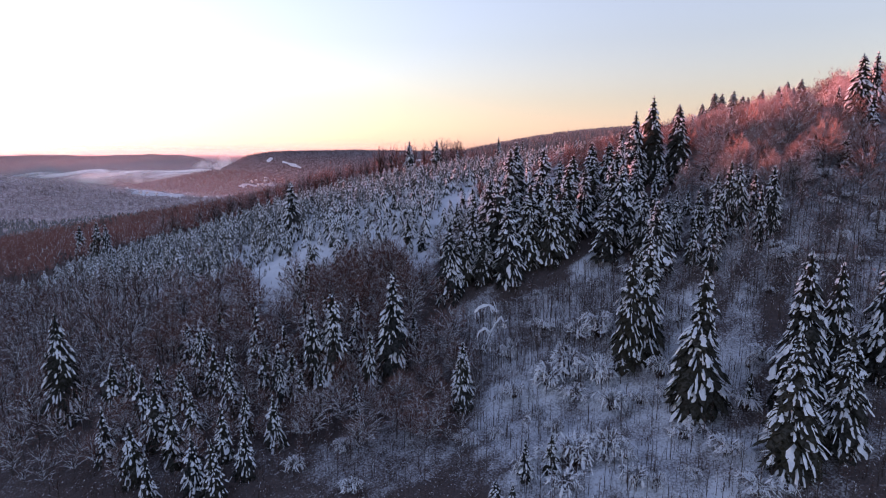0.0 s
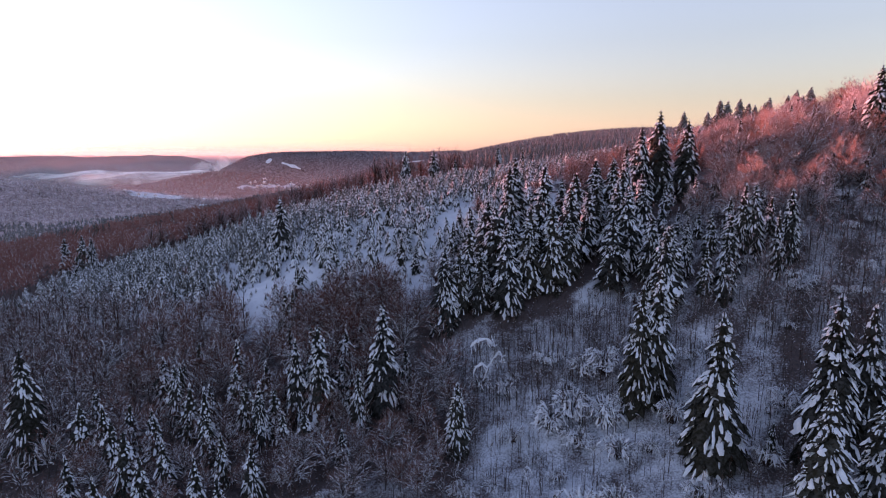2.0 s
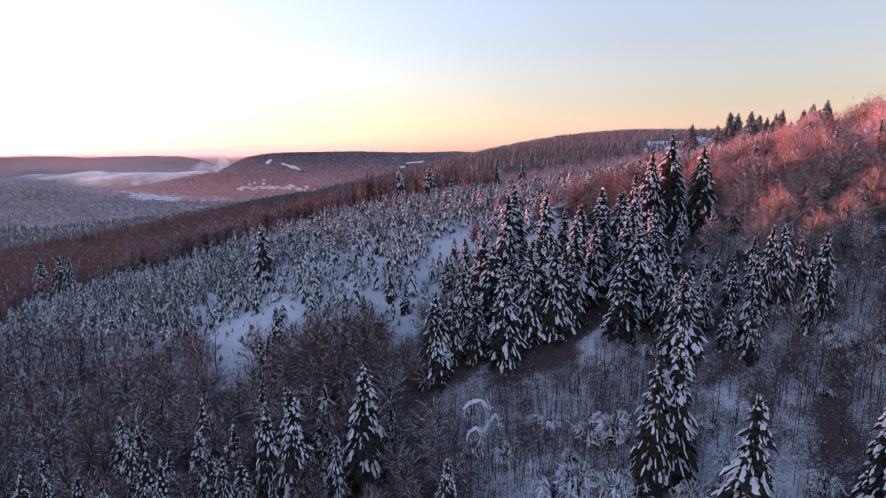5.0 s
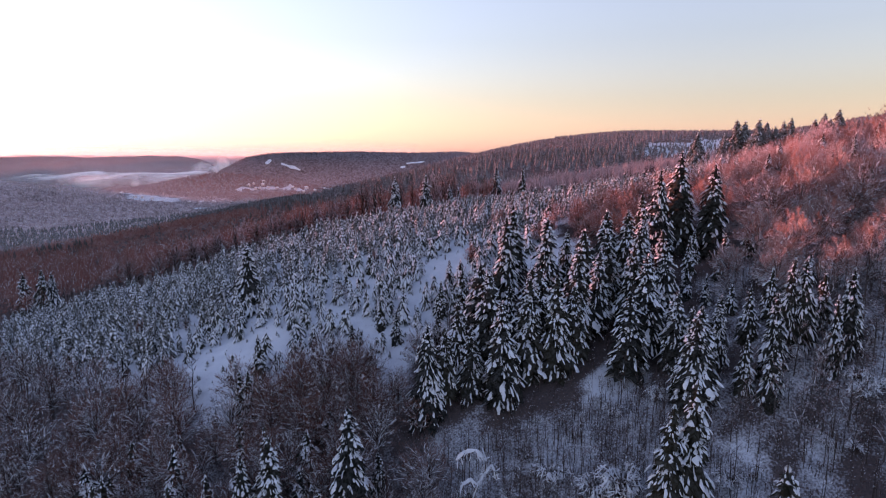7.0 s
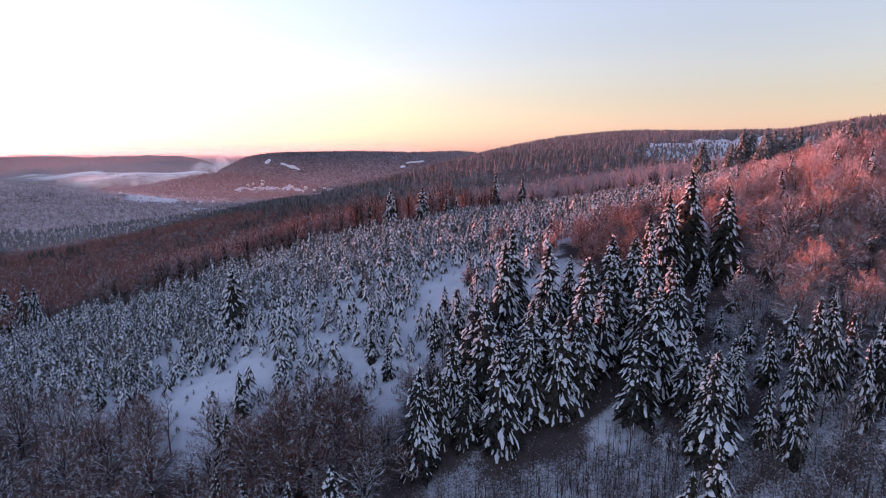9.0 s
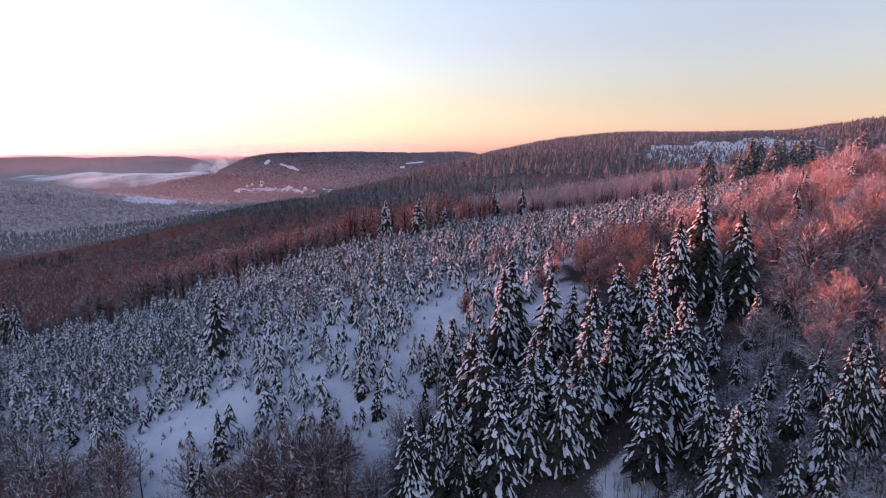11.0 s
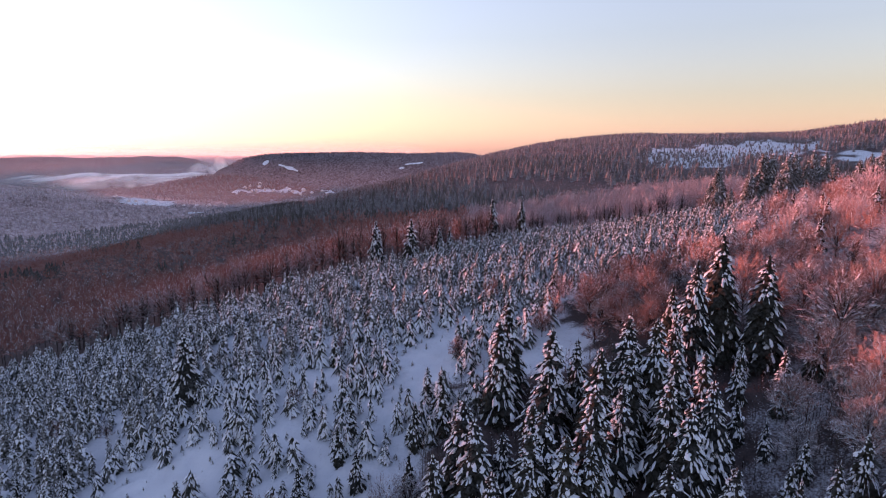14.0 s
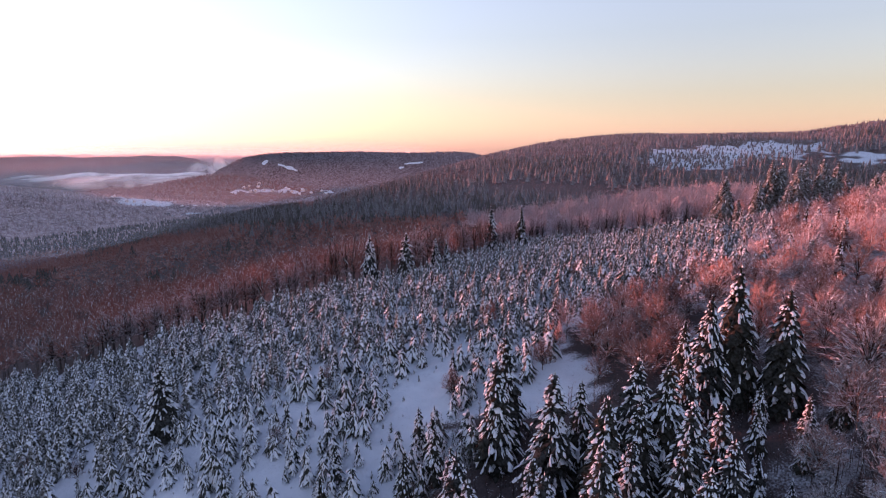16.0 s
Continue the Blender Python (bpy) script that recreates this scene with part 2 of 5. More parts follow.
LEFT_WOOD = [(-330, 340), (-185, 200), (-150, 193), (-140, 229), (-80, 232), (-40, 241), (-20, 246), (2, 258), (14, 284), (26, 300), (40, 340), (36, 374), (0, 400), (-120, 380), (-240, 400)]
LEFT_SLOPE = [(-330, 340), (-240, 400), (-120, 380), (0, 400), (30, 440), (0, 520), (-160, 640), (-420, 900), (-620, 1000), (-700, 800), (-520, 540)]
RED_WOOD = [(46, 122), (58, 96), (70, 76), (90, 96), (128, 148), (200, 235), (255, 330), (122, 330), (108, 245), (92, 211), (79, 188), (66, 172), (66, 152), (54, 138)]
RED_PATCH = [(34, 172), (36, 160), (50, 159), (59, 170), (58, 184), (48, 188), (40, 181)]
BELT = [(42, 340), (58, 344), (72, 334), (82, 320), (112, 308), (150, 332), (200, 372), (190, 430), (20, 440), (34, 376)]
MOUNTAIN = [(-150, 520), (60, 450), (420, 450), (1000, 620), (1250, 1000), (1450, 1850), (0, 1850), (-230, 1000), (-420, 900)]
MIDDLE_HILL = [(-1250, 2080), (-1000, 1900), (-800, 1940), (-560, 2020), (-420, 2250), (-600, 2450), (-1150, 2500)]
TABLE_HILL = [(-1080, 2900), (-900, 2720), (-400, 2680), (150, 2700), (420, 2850), (420, 3250), (-1000, 3250)]
PALE_HILL = [(-1900, 1250), (-1100, 1000), (-760, 1100), (-560, 1500), (-700, 1900), (-2000, 1900)]
MEADOW = [(255, 880), (331, 990), (370, 1074), (429, 1050), (571, 1090), (665, 1075), (650, 1006), (522, 905), (386, 815), (300, 799), (299, 880)]
STRIP = [(575, 898), (689, 955), (650, 885), (529, 785), (545, 834)]
GLADES = [MEADOW, STRIP, [(-720, 2010), (-400, 2120), (-380, 2190), (-560, 2130), (-740, 2060)], [(-1000, 1780), (-860, 1560), (-740, 1640), (-840, 1860)], [(-680, 1480), (-590, 1500), (-620, 1560), (-700, 1540)]]


def land(x, y):
    x, y = np.asarray(x, float), np.asarray(y, float)
    w = np.exp(-(np.abs(x) / 270) ** 4 - (np.abs(y - 200) / 270) ** 4)
    z = w * near_hill(x, y) + (1 - w) * far_land(x, y)
    z = z + 5 * swell(x, y, 60, 428, 170, 42, 0, 2.5)
    return z + 0.35 * rough(x, y, 17, 1) + 0.14 * rough(x, y, 5, 2)


# ---- the ground: one sheet to the horizon ----
def link_mesh(name, verts, faces, materials, index=None, smooth=False):
    """A mesh object from an array of corners and an array of triangles or quads."""
    verts, faces = np.asarray(verts, np.float32), np.asarray(faces, np.int32)
    me = bpy.data.meshes.new(name)
    sides = faces.shape[1]
    me.vertices.add(len(verts))
    me.vertices.foreach_set("co", verts.ravel())
    me.loops.add(faces.size)
    me.loops.foreach_set("vertex_index", faces.ravel())
    me.polygons.add(len(faces))
    me.polygons.foreach_set("loop_start", np.arange(0, faces.size, sides, dtype=np.int32))
    me.polygons.foreach_set("loop_total", np.full(len(faces), sides, np.int32))
    for m in materials:
        me.materials.append(m)
    if index is not None:
        me.polygons.foreach_set("material_index", np.asarray(index, np.int32))
    me.polygons.foreach_set("use_smooth", np.full(len(faces), smooth, bool))
    me.update()
    me.validate()
    return new(name, me)


def inside(poly, x, y, ragged=5.0):
    """Which of the points lie in the polygon, whose edge wanders by some metres."""
    x, y = np.asarray(x, float), np.asarray(y, float)
    x, y = x + ragged * (0.6 * rough(x, y, 31, 101) + 0.5 * rough(x, y, 11, 102)), y + ragged * (0.6 * rough(x, y, 31, 103) + 0.5 * rough(x, y, 11, 104))
    odd = np.zeros(x.shape, bool)
    for (ax, ay), (bx, by) in zip(poly, poly[1:] + poly[:1]):
        odd ^= ((ay > y) != (by > y)) & (x < (bx - ax) * (y - ay) / (by - ay + 1e-9) + ax)
    return odd


a = np.linspace(-1, 1, 291)
b = np.linspace(-0.28, 1, 291)
gx = 4700 * np.sinh(a * 4.5) / np.sinh(4.5)
gy = np.concatenate([(-4600, -2600, -1500, -850, -480, -270, -150, -90, -62), 130 + 4600 * np.sinh(b * 4.5) / np.sinh(4.5)])
X, Y = np.meshgrid(gx, gy)
Z = land(X, Y)
far_wood = ramp(900, 1500, np.hypot(X, Y))
Z = Z + far_wood * 5 * (rough(X, Y, 90, 7) + rough(X, Y, 47, 8))
k = np.arange(len(gy) * len(gx)).reshape(len(gy), len(gx))
quads = np.stack([k[:-1, :-1], k[:-1, 1:], k[1:, 1:], k[1:, :-1]], -1).reshape(-1, 4)
cx, cy = X.ravel()[quads].mean(1), Y.ravel()[quads].mean(1)
index = np.where(np.hypot(cx, cy) > 1250, 1, 0)
index = np.where((np.hypot(cx, cy) > 620) & (cx < -250), 1, index)
index = np.where((cx < -600) & (cy > 950) & (cy < 1950) & (cx < -500 - 0.2 * (cy - 900)), 2, index)
index = np.where(swell(cx, cy, -830, 2200, 400, 300, -10) > 0.3, 3, index)
for glade in GLADES:
    index[inside(glade, cx, cy, 30)] = 0
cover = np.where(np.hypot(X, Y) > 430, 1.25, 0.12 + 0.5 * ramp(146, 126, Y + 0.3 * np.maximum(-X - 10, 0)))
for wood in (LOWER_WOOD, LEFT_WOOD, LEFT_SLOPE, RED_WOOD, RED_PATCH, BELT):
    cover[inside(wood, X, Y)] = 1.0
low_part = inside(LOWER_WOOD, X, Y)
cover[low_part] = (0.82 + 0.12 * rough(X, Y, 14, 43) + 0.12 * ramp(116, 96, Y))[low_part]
# fully dark floor: litter, and the shade between the spruces painted in
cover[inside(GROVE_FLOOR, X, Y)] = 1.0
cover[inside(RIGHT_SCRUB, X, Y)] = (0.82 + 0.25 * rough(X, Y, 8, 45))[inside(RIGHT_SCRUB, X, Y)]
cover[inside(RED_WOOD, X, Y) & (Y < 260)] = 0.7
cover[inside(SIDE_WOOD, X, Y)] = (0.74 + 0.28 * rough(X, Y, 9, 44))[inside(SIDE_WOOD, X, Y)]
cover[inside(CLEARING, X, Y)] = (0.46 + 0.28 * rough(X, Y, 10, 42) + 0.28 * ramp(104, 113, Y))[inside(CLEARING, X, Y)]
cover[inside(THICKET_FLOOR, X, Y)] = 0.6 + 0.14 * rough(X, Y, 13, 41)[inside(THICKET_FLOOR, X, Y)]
for glade in GLADES:
    cover[inside(glade, X, Y, 30)] = 0.15
cover[inside(GLADE, X, Y, 2) | inside(GLADE_FOOT, X, Y, 2)] = 0.1
cover[swell(X, Y, 33, 120, 4.5, 3.5, 30) > 0.4] = 0.12
cover[swell(X, Y, -10, 84, 12, 9) > 0.45] *= 0.72
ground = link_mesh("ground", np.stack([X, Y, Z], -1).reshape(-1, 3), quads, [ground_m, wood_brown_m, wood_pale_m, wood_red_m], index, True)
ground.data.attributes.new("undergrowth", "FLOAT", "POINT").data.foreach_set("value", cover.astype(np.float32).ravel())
tagged(ground, "snow-covered hillside, valley and distant wooded hills", "ground", kind="structure")


# ---- building blocks of trees ----
class Shape:
    """Corners and triangles of one part."""

    def __init__(self):
        self.v, self.f = [], []

    def ring(self, at, r, sides, turn=0.0):
        first = len(self.v)
        for i in range(sides):
            w = turn + 6.2832 * i / sides
            self.v.append((at[0] + r * math.cos(w), at[1] + r * math.sin(w), at[2]))
        return first

    def tube(self, path, radii, sides=4):
        """A tapering stem along a path; the last radius 0 gives a tip."""
        last = None
        for p, r in zip(path, radii):
            if r <= 0 and last is not None:
                tip = len(self.v)
                self.v.append(tuple(p))
                self.f += [(last + i, last + (i + 1) % sides, tip) for i in range(sides)]
                return
            now = self.ring(p, r, sides)
            if last is not None:
                for i in range(sides):
                    j = (i + 1) % sides
                    self.f += [(last + i, last + j, now + j), (last + i, now + j, now + i)]
            last = now

    def spike(self, a, b, r):
        """A twig: a thin three-sided cone."""
        d = (Vector(b) - Vector(a)).normalized()
        s = d.orthogonal().normalized()
        t = d.cross(s)
        first = len(self.v)
        for w in (0.0, 2.094, 4.189):
            self.v.append(tuple(Vector(a) + (s * math.cos(w) + t * math.sin(w)) * r))
        self.v.append(tuple(b))
        self.f += [(first, first + 1, first + 3), (first + 1, first + 2, first + 3), (first + 2, first, first + 3)]

    def blade(self, a, b, r):
        """The finest twig: one thin triangle."""
        d = b - a
        s = d.orthogonal().normalized() * r
        first = len(self.v)
        self.v += [tuple(a - s), tuple(a + s), tuple(b)]
        self.f.append((first, first + 1, first + 2))

    def frond(self, path, side, widths, sag, rng, ragged=0.35):
        """A drooping branch of needles: a tent along a path with ragged, hanging edges."""
        first = len(self.v)
        for p, w in zip(path, widths):
            for sgn in (-1, 0, 1):
                ww = w * (1 + rng.uniform(-ragged, ragged)) if sgn else 0
                q = p + side * (sgn * ww)
                self.v.append((q.x, q.y, q.z - (sag * ww * rng.uniform(0.7, 1.5) if sgn else 0)))
        for i in range(len(path) - 1):
            a = first + 3 * i
            for j in (0, 1):
                self.f += [(a + j, a + j + 1, a + j + 4), (a + j, a + j + 4, a + j + 3)]

    def cushion(self, path, side, width, thick, rng):
        """A long lump of snow lying along a branch."""
        last = None
        count = len(path)
        start = len(self.v)
        self.v.append(tuple(path[0]))
        for i in range(1, count - 1):
            w = width * rng.uniform(0.75, 1.2) * (0.8 if i == 1 else 1.0)
            h = thick * rng.uniform(0.7, 1.3)
            p = path[i]
            now = len(self.v)
            for dx, dz in ((-1, -0.35), (-0.6, 0.7), (0.55, 0.75), (1, -0.35)):
                q = p + side * (dx * w)
                self.v.append((q.x, q.y, q.z + dz * h))
            if last is None:
                self.f += [(start, now + j, now + j + 1) for j in range(3)]
            else:
                for j in range(3):
                    self.f += [(last + j, now + j, now + j + 1), (last + j, now + j + 1, last + j + 1)]
            last = now
        end = len(self.v)
        self.v.append(tuple(path[-1]))
        self.f += [(last + j, end, last + j + 1) for j in range(3)]

    def lump(self, path, side, width, thick, rng):
        """A plump, blunt-ended lump of snow."""
        last, count = None, len(path)
        for i, p in enumerate(path):
            h = thick * rng.uniform(0.6, 1.4) * (0.6 if i in (0, count - 1) else 1.0)
            shift = width * rng.uniform(-0.4, 0.4)
            now = len(self.v)
            for dx, dz in ((-1, -0.5), (0, 1), (1, -0.5)):
                w = shift + dx * width * rng.uniform(0.45, 1.35) * (0.6 if i in (0, count - 1) else 1.0)
                self.v.append((p.x + side.x * w, p.y + side.y * w, p.z + dz * h))
            if last is None:
                self.f.append((now, now + 1, now + 2))
            else:
                for j in (0, 1):
                    self.f += [(last + j, now + j, now + j + 1), (last + j, now + j + 1, last + j + 1)]
            last = now
        self.f.append((last, last + 2, last + 1))

    def roof(self, a, mid, b, side, width):
        """The thinnest layer of snow: two faces along a drooping arm."""
        first = len(self.v)
        self.v += [tuple(a), tuple(mid - side * width), tuple(mid + side * width), tuple(b)]
        self.f += [(first, first + 1, first + 2), (first + 1, first + 3, first + 2)]

    def mesh(self, name, material, smooth=False):
        me = bpy.data.meshes.new(name)
        me.from_pydata(self.v, [], self.f)
        me.materials.append(material)
        if smooth:
            me.polygons.foreach_set("use_smooth", [True] * len(me.polygons))
        me.update()
        return me


def spruce_shapes(seed, height, radius, whorls, arms, snowy, bare=0.05, slim=0.85):
    """Trunk, needles and snow of a spruce."""
    rng = random.Random(seed)
    trunk, crown, snow = Shape(), Shape(), Shape()
    lean = Vector((rng.uniform(-0.02, 0.02), rng.uniform(-0.02, 0.02), 1)) * height
    trunk.tube([Vector((0, 0, -0.6)), lean * 0.5, lean * 0.97], [radius * 0.09, radius * 0.055, 0], 6)
    # the dark inside of the crown
    steps = 7
    rings = []
    for i in range(steps):
        f = bare + (1 - bare) * i / (steps - 1)
        rings.append(radius * 0.42 * (1 - f) ** slim * rng.uniform(0.85, 1.1) if i < steps - 1 else 0)
    crown.tube([lean * (bare + (0.99 - bare) * i / (steps - 1)) for i in range(steps)], rings, 7)
    for w in range(whorls):
        f = bare + (1 - bare) * (w + rng.uniform(-0.3, 0.3)) / whorls
        f = min(max(f, 0.02), 0.985)
        reach = radius * ((1 - f) ** slim + 0.035) * (1.0 if f > bare + 0.1 else 0.82)
        count = max(3, round(arms * (0.55 + 0.45 * (1 - f))))
        turn = rng.uniform(0, 6.28)
        for k in range(count):
            w_a = turn + 6.2832 * (k + rng.uniform(-0.3, 0.3)) / count
            long = reach * rng.uniform(0.6, 1.22)
            if rng.random() < 0.06:
                long *= 1.2
            out, side = Vector((math.cos(w_a), math.sin(w_a), 0)), Vector((-math.sin(w_a), math.cos(w_a), 0))
            droop = rng.uniform(0.75, 1.2) * (1.2 - 0.5 * f)
            root = lean * f + Vector((0, 0, 0.3 * long))

            def along(s, lift=0.0, swing=0.0):
                return root + (out + side * swing) * (long * s * (1 - 0.12 * s)) + Vector((0, 0, lift - long * droop * (0.18 * s + 0.68 * s * s)))

            width = min(0.24 * long + 0.1, 0.8) * rng.uniform(0.8, 1.2)
            crown.frond([along(s) for s in (0.12, 0.5, 0.8, 1.02)], side, [0.3 * width, width, 0.75 * width, 0.1 * width], 0.6, rng)
            for s in ((0.45, 0.75) if long > 1.6 else (0.6,)):  # hanging side sprays
                for sgn in (-1, 1):
                    a = along(s)
                    reach_b = width * rng.uniform(0.9, 1.6)
                    crown.spike(a, a + side * (sgn * reach_b) + out * (0.5 * reach_b) + Vector((0, 0, -reach_b * rng.uniform(0.7, 1.2))), 0.1 * long ** 0.5)
            lift = 0.04 + 0.04 * long
            load = 0.84 * snowy * (0.4 + 0.6 * min(1.0, 2.8 * f)) * (0.72 + 0.3 * f + 0.3 * math.sin(2 * w_a + seed + 11 * f))
            heavy = 1.6 if rng.random() < 0.12 else 1.0
            if rng.random() < load:
                t1 = rng.uniform(0.9, 1.06)
                t0 = max(0.3, t1 - rng.uniform(0.2, 0.45))
                snow.lump([along(t0 + (t1 - t0) * q, lift) for q in (0, 0.25, 0.5, 0.75, 1)], side, heavy * (0.045 * long + 0.08) * rng.uniform(0.5, 1.5), 0.13 + 0.06 * long * rng.uniform(0.5, 1.4), rng)
            for turn_by in (-0.6, -0.42, -0.22, 0.22, 0.42, 0.6):  # lumps of snow on the side sprays
                if long > 0.8 and rng.random() < load * 0.7:
                    t0 = rng.uniform(0.3, 0.75)
                    t1, swing = min(t0 + rng.uniform(0.12, 0.34), 1.03), turn_by * rng.uniform(0.7, 1.3)
                    snow.lump([along(t0 + (t1 - t0) * q, lift * 0.6, swing) for q in (0, 0.5, 1)], side, (0.026 * long + 0.06) * rng.uniform(0.5, 1.6), 0.08 + 0.035 * long, rng)
    # the leader, with its cap
    crown.spike(lean * 0.95, lean * 1.015, radius * 0.035)
    top = lean * 0.975
    snow.cushion([top + Vector((0, 0, -0.25)), top + Vector((0.02, 0, 0)), top + Vector((0, 0.02, 0.25)), top + Vector((0, 0, 0.5))], Vector((1, 0, 0)), 0.1 + 0.04 * radius, 0.16, rng)
    return trunk, crown, snow


def small_spruce_shapes(seed, height, radius, whorls, arms, snowy, far=False):
    """A young spruce in few faces: a dark ragged core, drooping arms, and snow along them."""
    rng = random.Random(seed)
    trunk, crown, snow = Shape(), Shape(), Shape()
    trunk.tube([Vector((0, 0, -0.4)), Vector((0, 0, 0.9 * height))], [radius * 0.05, 0], 3)
    bow = Vector((rng.uniform(-0.25, 0.25), rng.uniform(-0.25, 0.25), 0))
    crown.tube([Vector((0, 0, height * f)) + bow * f for f in (0.03, 0.45, 0.97)], [radius * 0.55, radius * 0.4, 0], 5)
    for w in range(whorls):
        f = 0.05 + 0.9 * (w + rng.uniform(-0.25, 0.25)) / whorls
        reach = radius * ((1 - f) ** 0.48 + 0.05) * rng.uniform(0.68, 1.15)
        count = max(3, round(arms * (0.6 + 0.4 * (1 - f))))
        turn = rng.uniform(0, 6.28)
        for k in range(count):
            a = turn + 6.2832 * (k + rng.uniform(-0.3, 0.3)) / count
            long = reach * rng.uniform(0.65, 1.25)
            out, side = Vector((math.cos(a), math.sin(a), 0)), Vector((-math.sin(a), math.cos(a), 0))
            root = Vector((0, 0, height * f + 0.45 * long)) + bow * f
            tip = root + out * long + Vector((0, 0, -long * rng.uniform(0.6, 1.5)))
            crown.spike(root, tip + Vector((0, 0, -0.15)), (0.27 if far else 0.2) * long)
            if rng.random() < snowy:
                mid = root.lerp(tip, 0.55) + Vector((0, 0, 0.24 * long))
                wide = long * rng.uniform(0.07, 0.2) + 0.05
                if far:
                    for s0 in (0.1, 0.5):
                        if rng.random() < 0.8:
                            skew = side * (long * rng.uniform(-0.22, 0.22))
                            p, q = root.lerp(tip, s0), root.lerp(tip, s0 + rng.uniform(0.35, 0.55))
                            snow.roof(p + skew * 0.3, p.lerp(q, 0.5) + skew + Vector((0, 0, 0.2 * long)), q + skew + out * 0.04, side, wide * rng.uniform(0.9, 1.6))
                else:
                    s0, side_by = rng.uniform(0.2, 0.6), side * (long * rng.uniform(-0.2, 0.2))
                    snow.lump([root.lerp(tip, s0) + Vector((0, 0, 0.2 * long)), root.lerp(tip, s0 + 0.25) + Vector((0, 0, 0.2 * long)), root.lerp(tip, min(s0 + 0.45, 1.02)) + side_by], side, wide, 0.07 + 0.1 * long, rng)
    top = Vector((0, 0, height)) + bow
    crown.spike(top * 0.93, top * 1.03, 0.07)
    snow.cushion([top * 0.86, top * 0.94 + Vector((0.03, 0, 0)), top * 1.01], Vector((0, 1, 0)), 0.2, 0.2, rng)
    return trunk, crown, snow


def crown_shapes(seed, height, radius, limbs, twigs, fine, fork=0.15, thick=0.03, loads=0.0):
    """A bare broadleaf tree with a dense round crown: stem with limbs, fans of fine twigs, snow on the limbs."""
    rng = random.Random(seed)
    stem, crown, snow, boughs = Shape(), Shape(), Shape(), Shape()
    foot = Vector((0, 0, fork * height))
    mid_z = height * (fork + 0.32 * (1 - fork))
    uneven = [rng.uniform(-1, 1) for i in range(4)]

    def rand(lo, hi):
        return rng.uniform(lo, hi)

    def shell(d):
        swell_by = 1 + 0.13 * math.sin(3 * d.x * 2 + uneven[0] * 3) + 0.13 * math.sin(3 * d.y * 2 + uneven[1] * 3 + d.z * 2)
        return Vector((d.x * radius * swell_by, d.y * radius * swell_by, mid_z + d.z * swell_by * ((height - mid_z) if d.z > 0 else (mid_z - 0.6 * foot.z))))

    stem.tube([Vector((0, 0, -0.5)), foot, Vector((uneven[2] * 0.05 * radius, uneven[3] * 0.05 * radius, 0.72 * height))], [0.016 * height, 0.012 * height, 0], 5)
    for k in range(limbs):
        dz = 1 - 1.2 * (k + 0.5) / limbs
        a = k * 2.4 + rand(-0.4, 0.4)
        d = Vector((math.cos(a) * math.sqrt(1 - dz * dz), math.sin(a) * math.sqrt(1 - dz * dz), dz))
        root = foot + Vector((0, 0, rand(0, 0.5) * (mid_z - foot.z) + max(dz, 0) * 0.2 * height))
        end = root.lerp(shell(d), rand(0.72, 0.9))
        path = [root] + [root.lerp(end, q) + Vector((rand(-0.09, 0.09), rand(-0.09, 0.09), 0.13 * q * (1 - q) * 4 + rand(-0.03, 0.05))) * radius for q in (0.35, 0.7)] + [end]
        boughs.tube(path, [0.008 * height, 0.006 * height, 0.0035 * height, 0], 3)
        across = Vector((-d.y, d.x, 0)).normalized()
        for a0, a1 in zip(path, path[1:]):
            if rng.random() < loads:
                s0, s1 = rand(0.0, 0.35), rand(0.6, 1.0)
                snow.lump([a0.lerp(a1, s0 + (s1 - s0) * q) + Vector((0, 0, 0.05)) for q in (0.0, 0.5, 1.0)], across, max(0.08, 0.009 * height) * rand(0.6, 1.4), max(0.08, 0.009 * height), rng)
        for j in range(twigs):
            s = (0.2 + 0.8 * (j + rng.random()) / twigs) * 2.999
            q = path[int(s)].lerp(path[int(s) + 1], s - int(s))
            way = (d + Vector((rand(-0.85, 0.85), rand(-0.85, 0.85), rand(-0.4, 0.75)))).normalized()
            reach = min((shell(way) - q).length, radius * 0.9) * rand(0.4, 0.9)
            knee = q + way * (0.5 * reach)
            tip = knee + (way + Vector((rand(-0.5, 0.5), rand(-0.5, 0.5), rand(-0.1, 0.6)))).normalized() * (0.5 * reach)
            boughs.spike(q, knee, thick * 1.7)
            boughs.spike(knee.lerp(q, 0.12), tip, thick * 1.1)
            if rng.random() < loads * 0.85:
                s0 = rand(0.1, 0.5)
                snow.lump([q.lerp(knee, s0 + u) + Vector((0, 0, 0.03)) for u in (0.0, 0.2, 0.45)], Vector((-way.y, way.x, 0)), max(0.055, 0.006 * height), max(0.06, 0.006 * height), rng)
            for i in range(fine):
                b = q.lerp(knee, rand(0.3, 1.0)) if i % 2 else knee.lerp(tip, rand(0.1, 1.0))
                fan = ((b - foot).normalized() + Vector((rand(-0.75, 0.75), rand(-0.75, 0.75), rand(-0.35, 0.75)))).normalized()
                crown.blade(b, b + fan * (radius * rand(0.1, 0.26)), thick)
    return stem, crown, snow, boughs


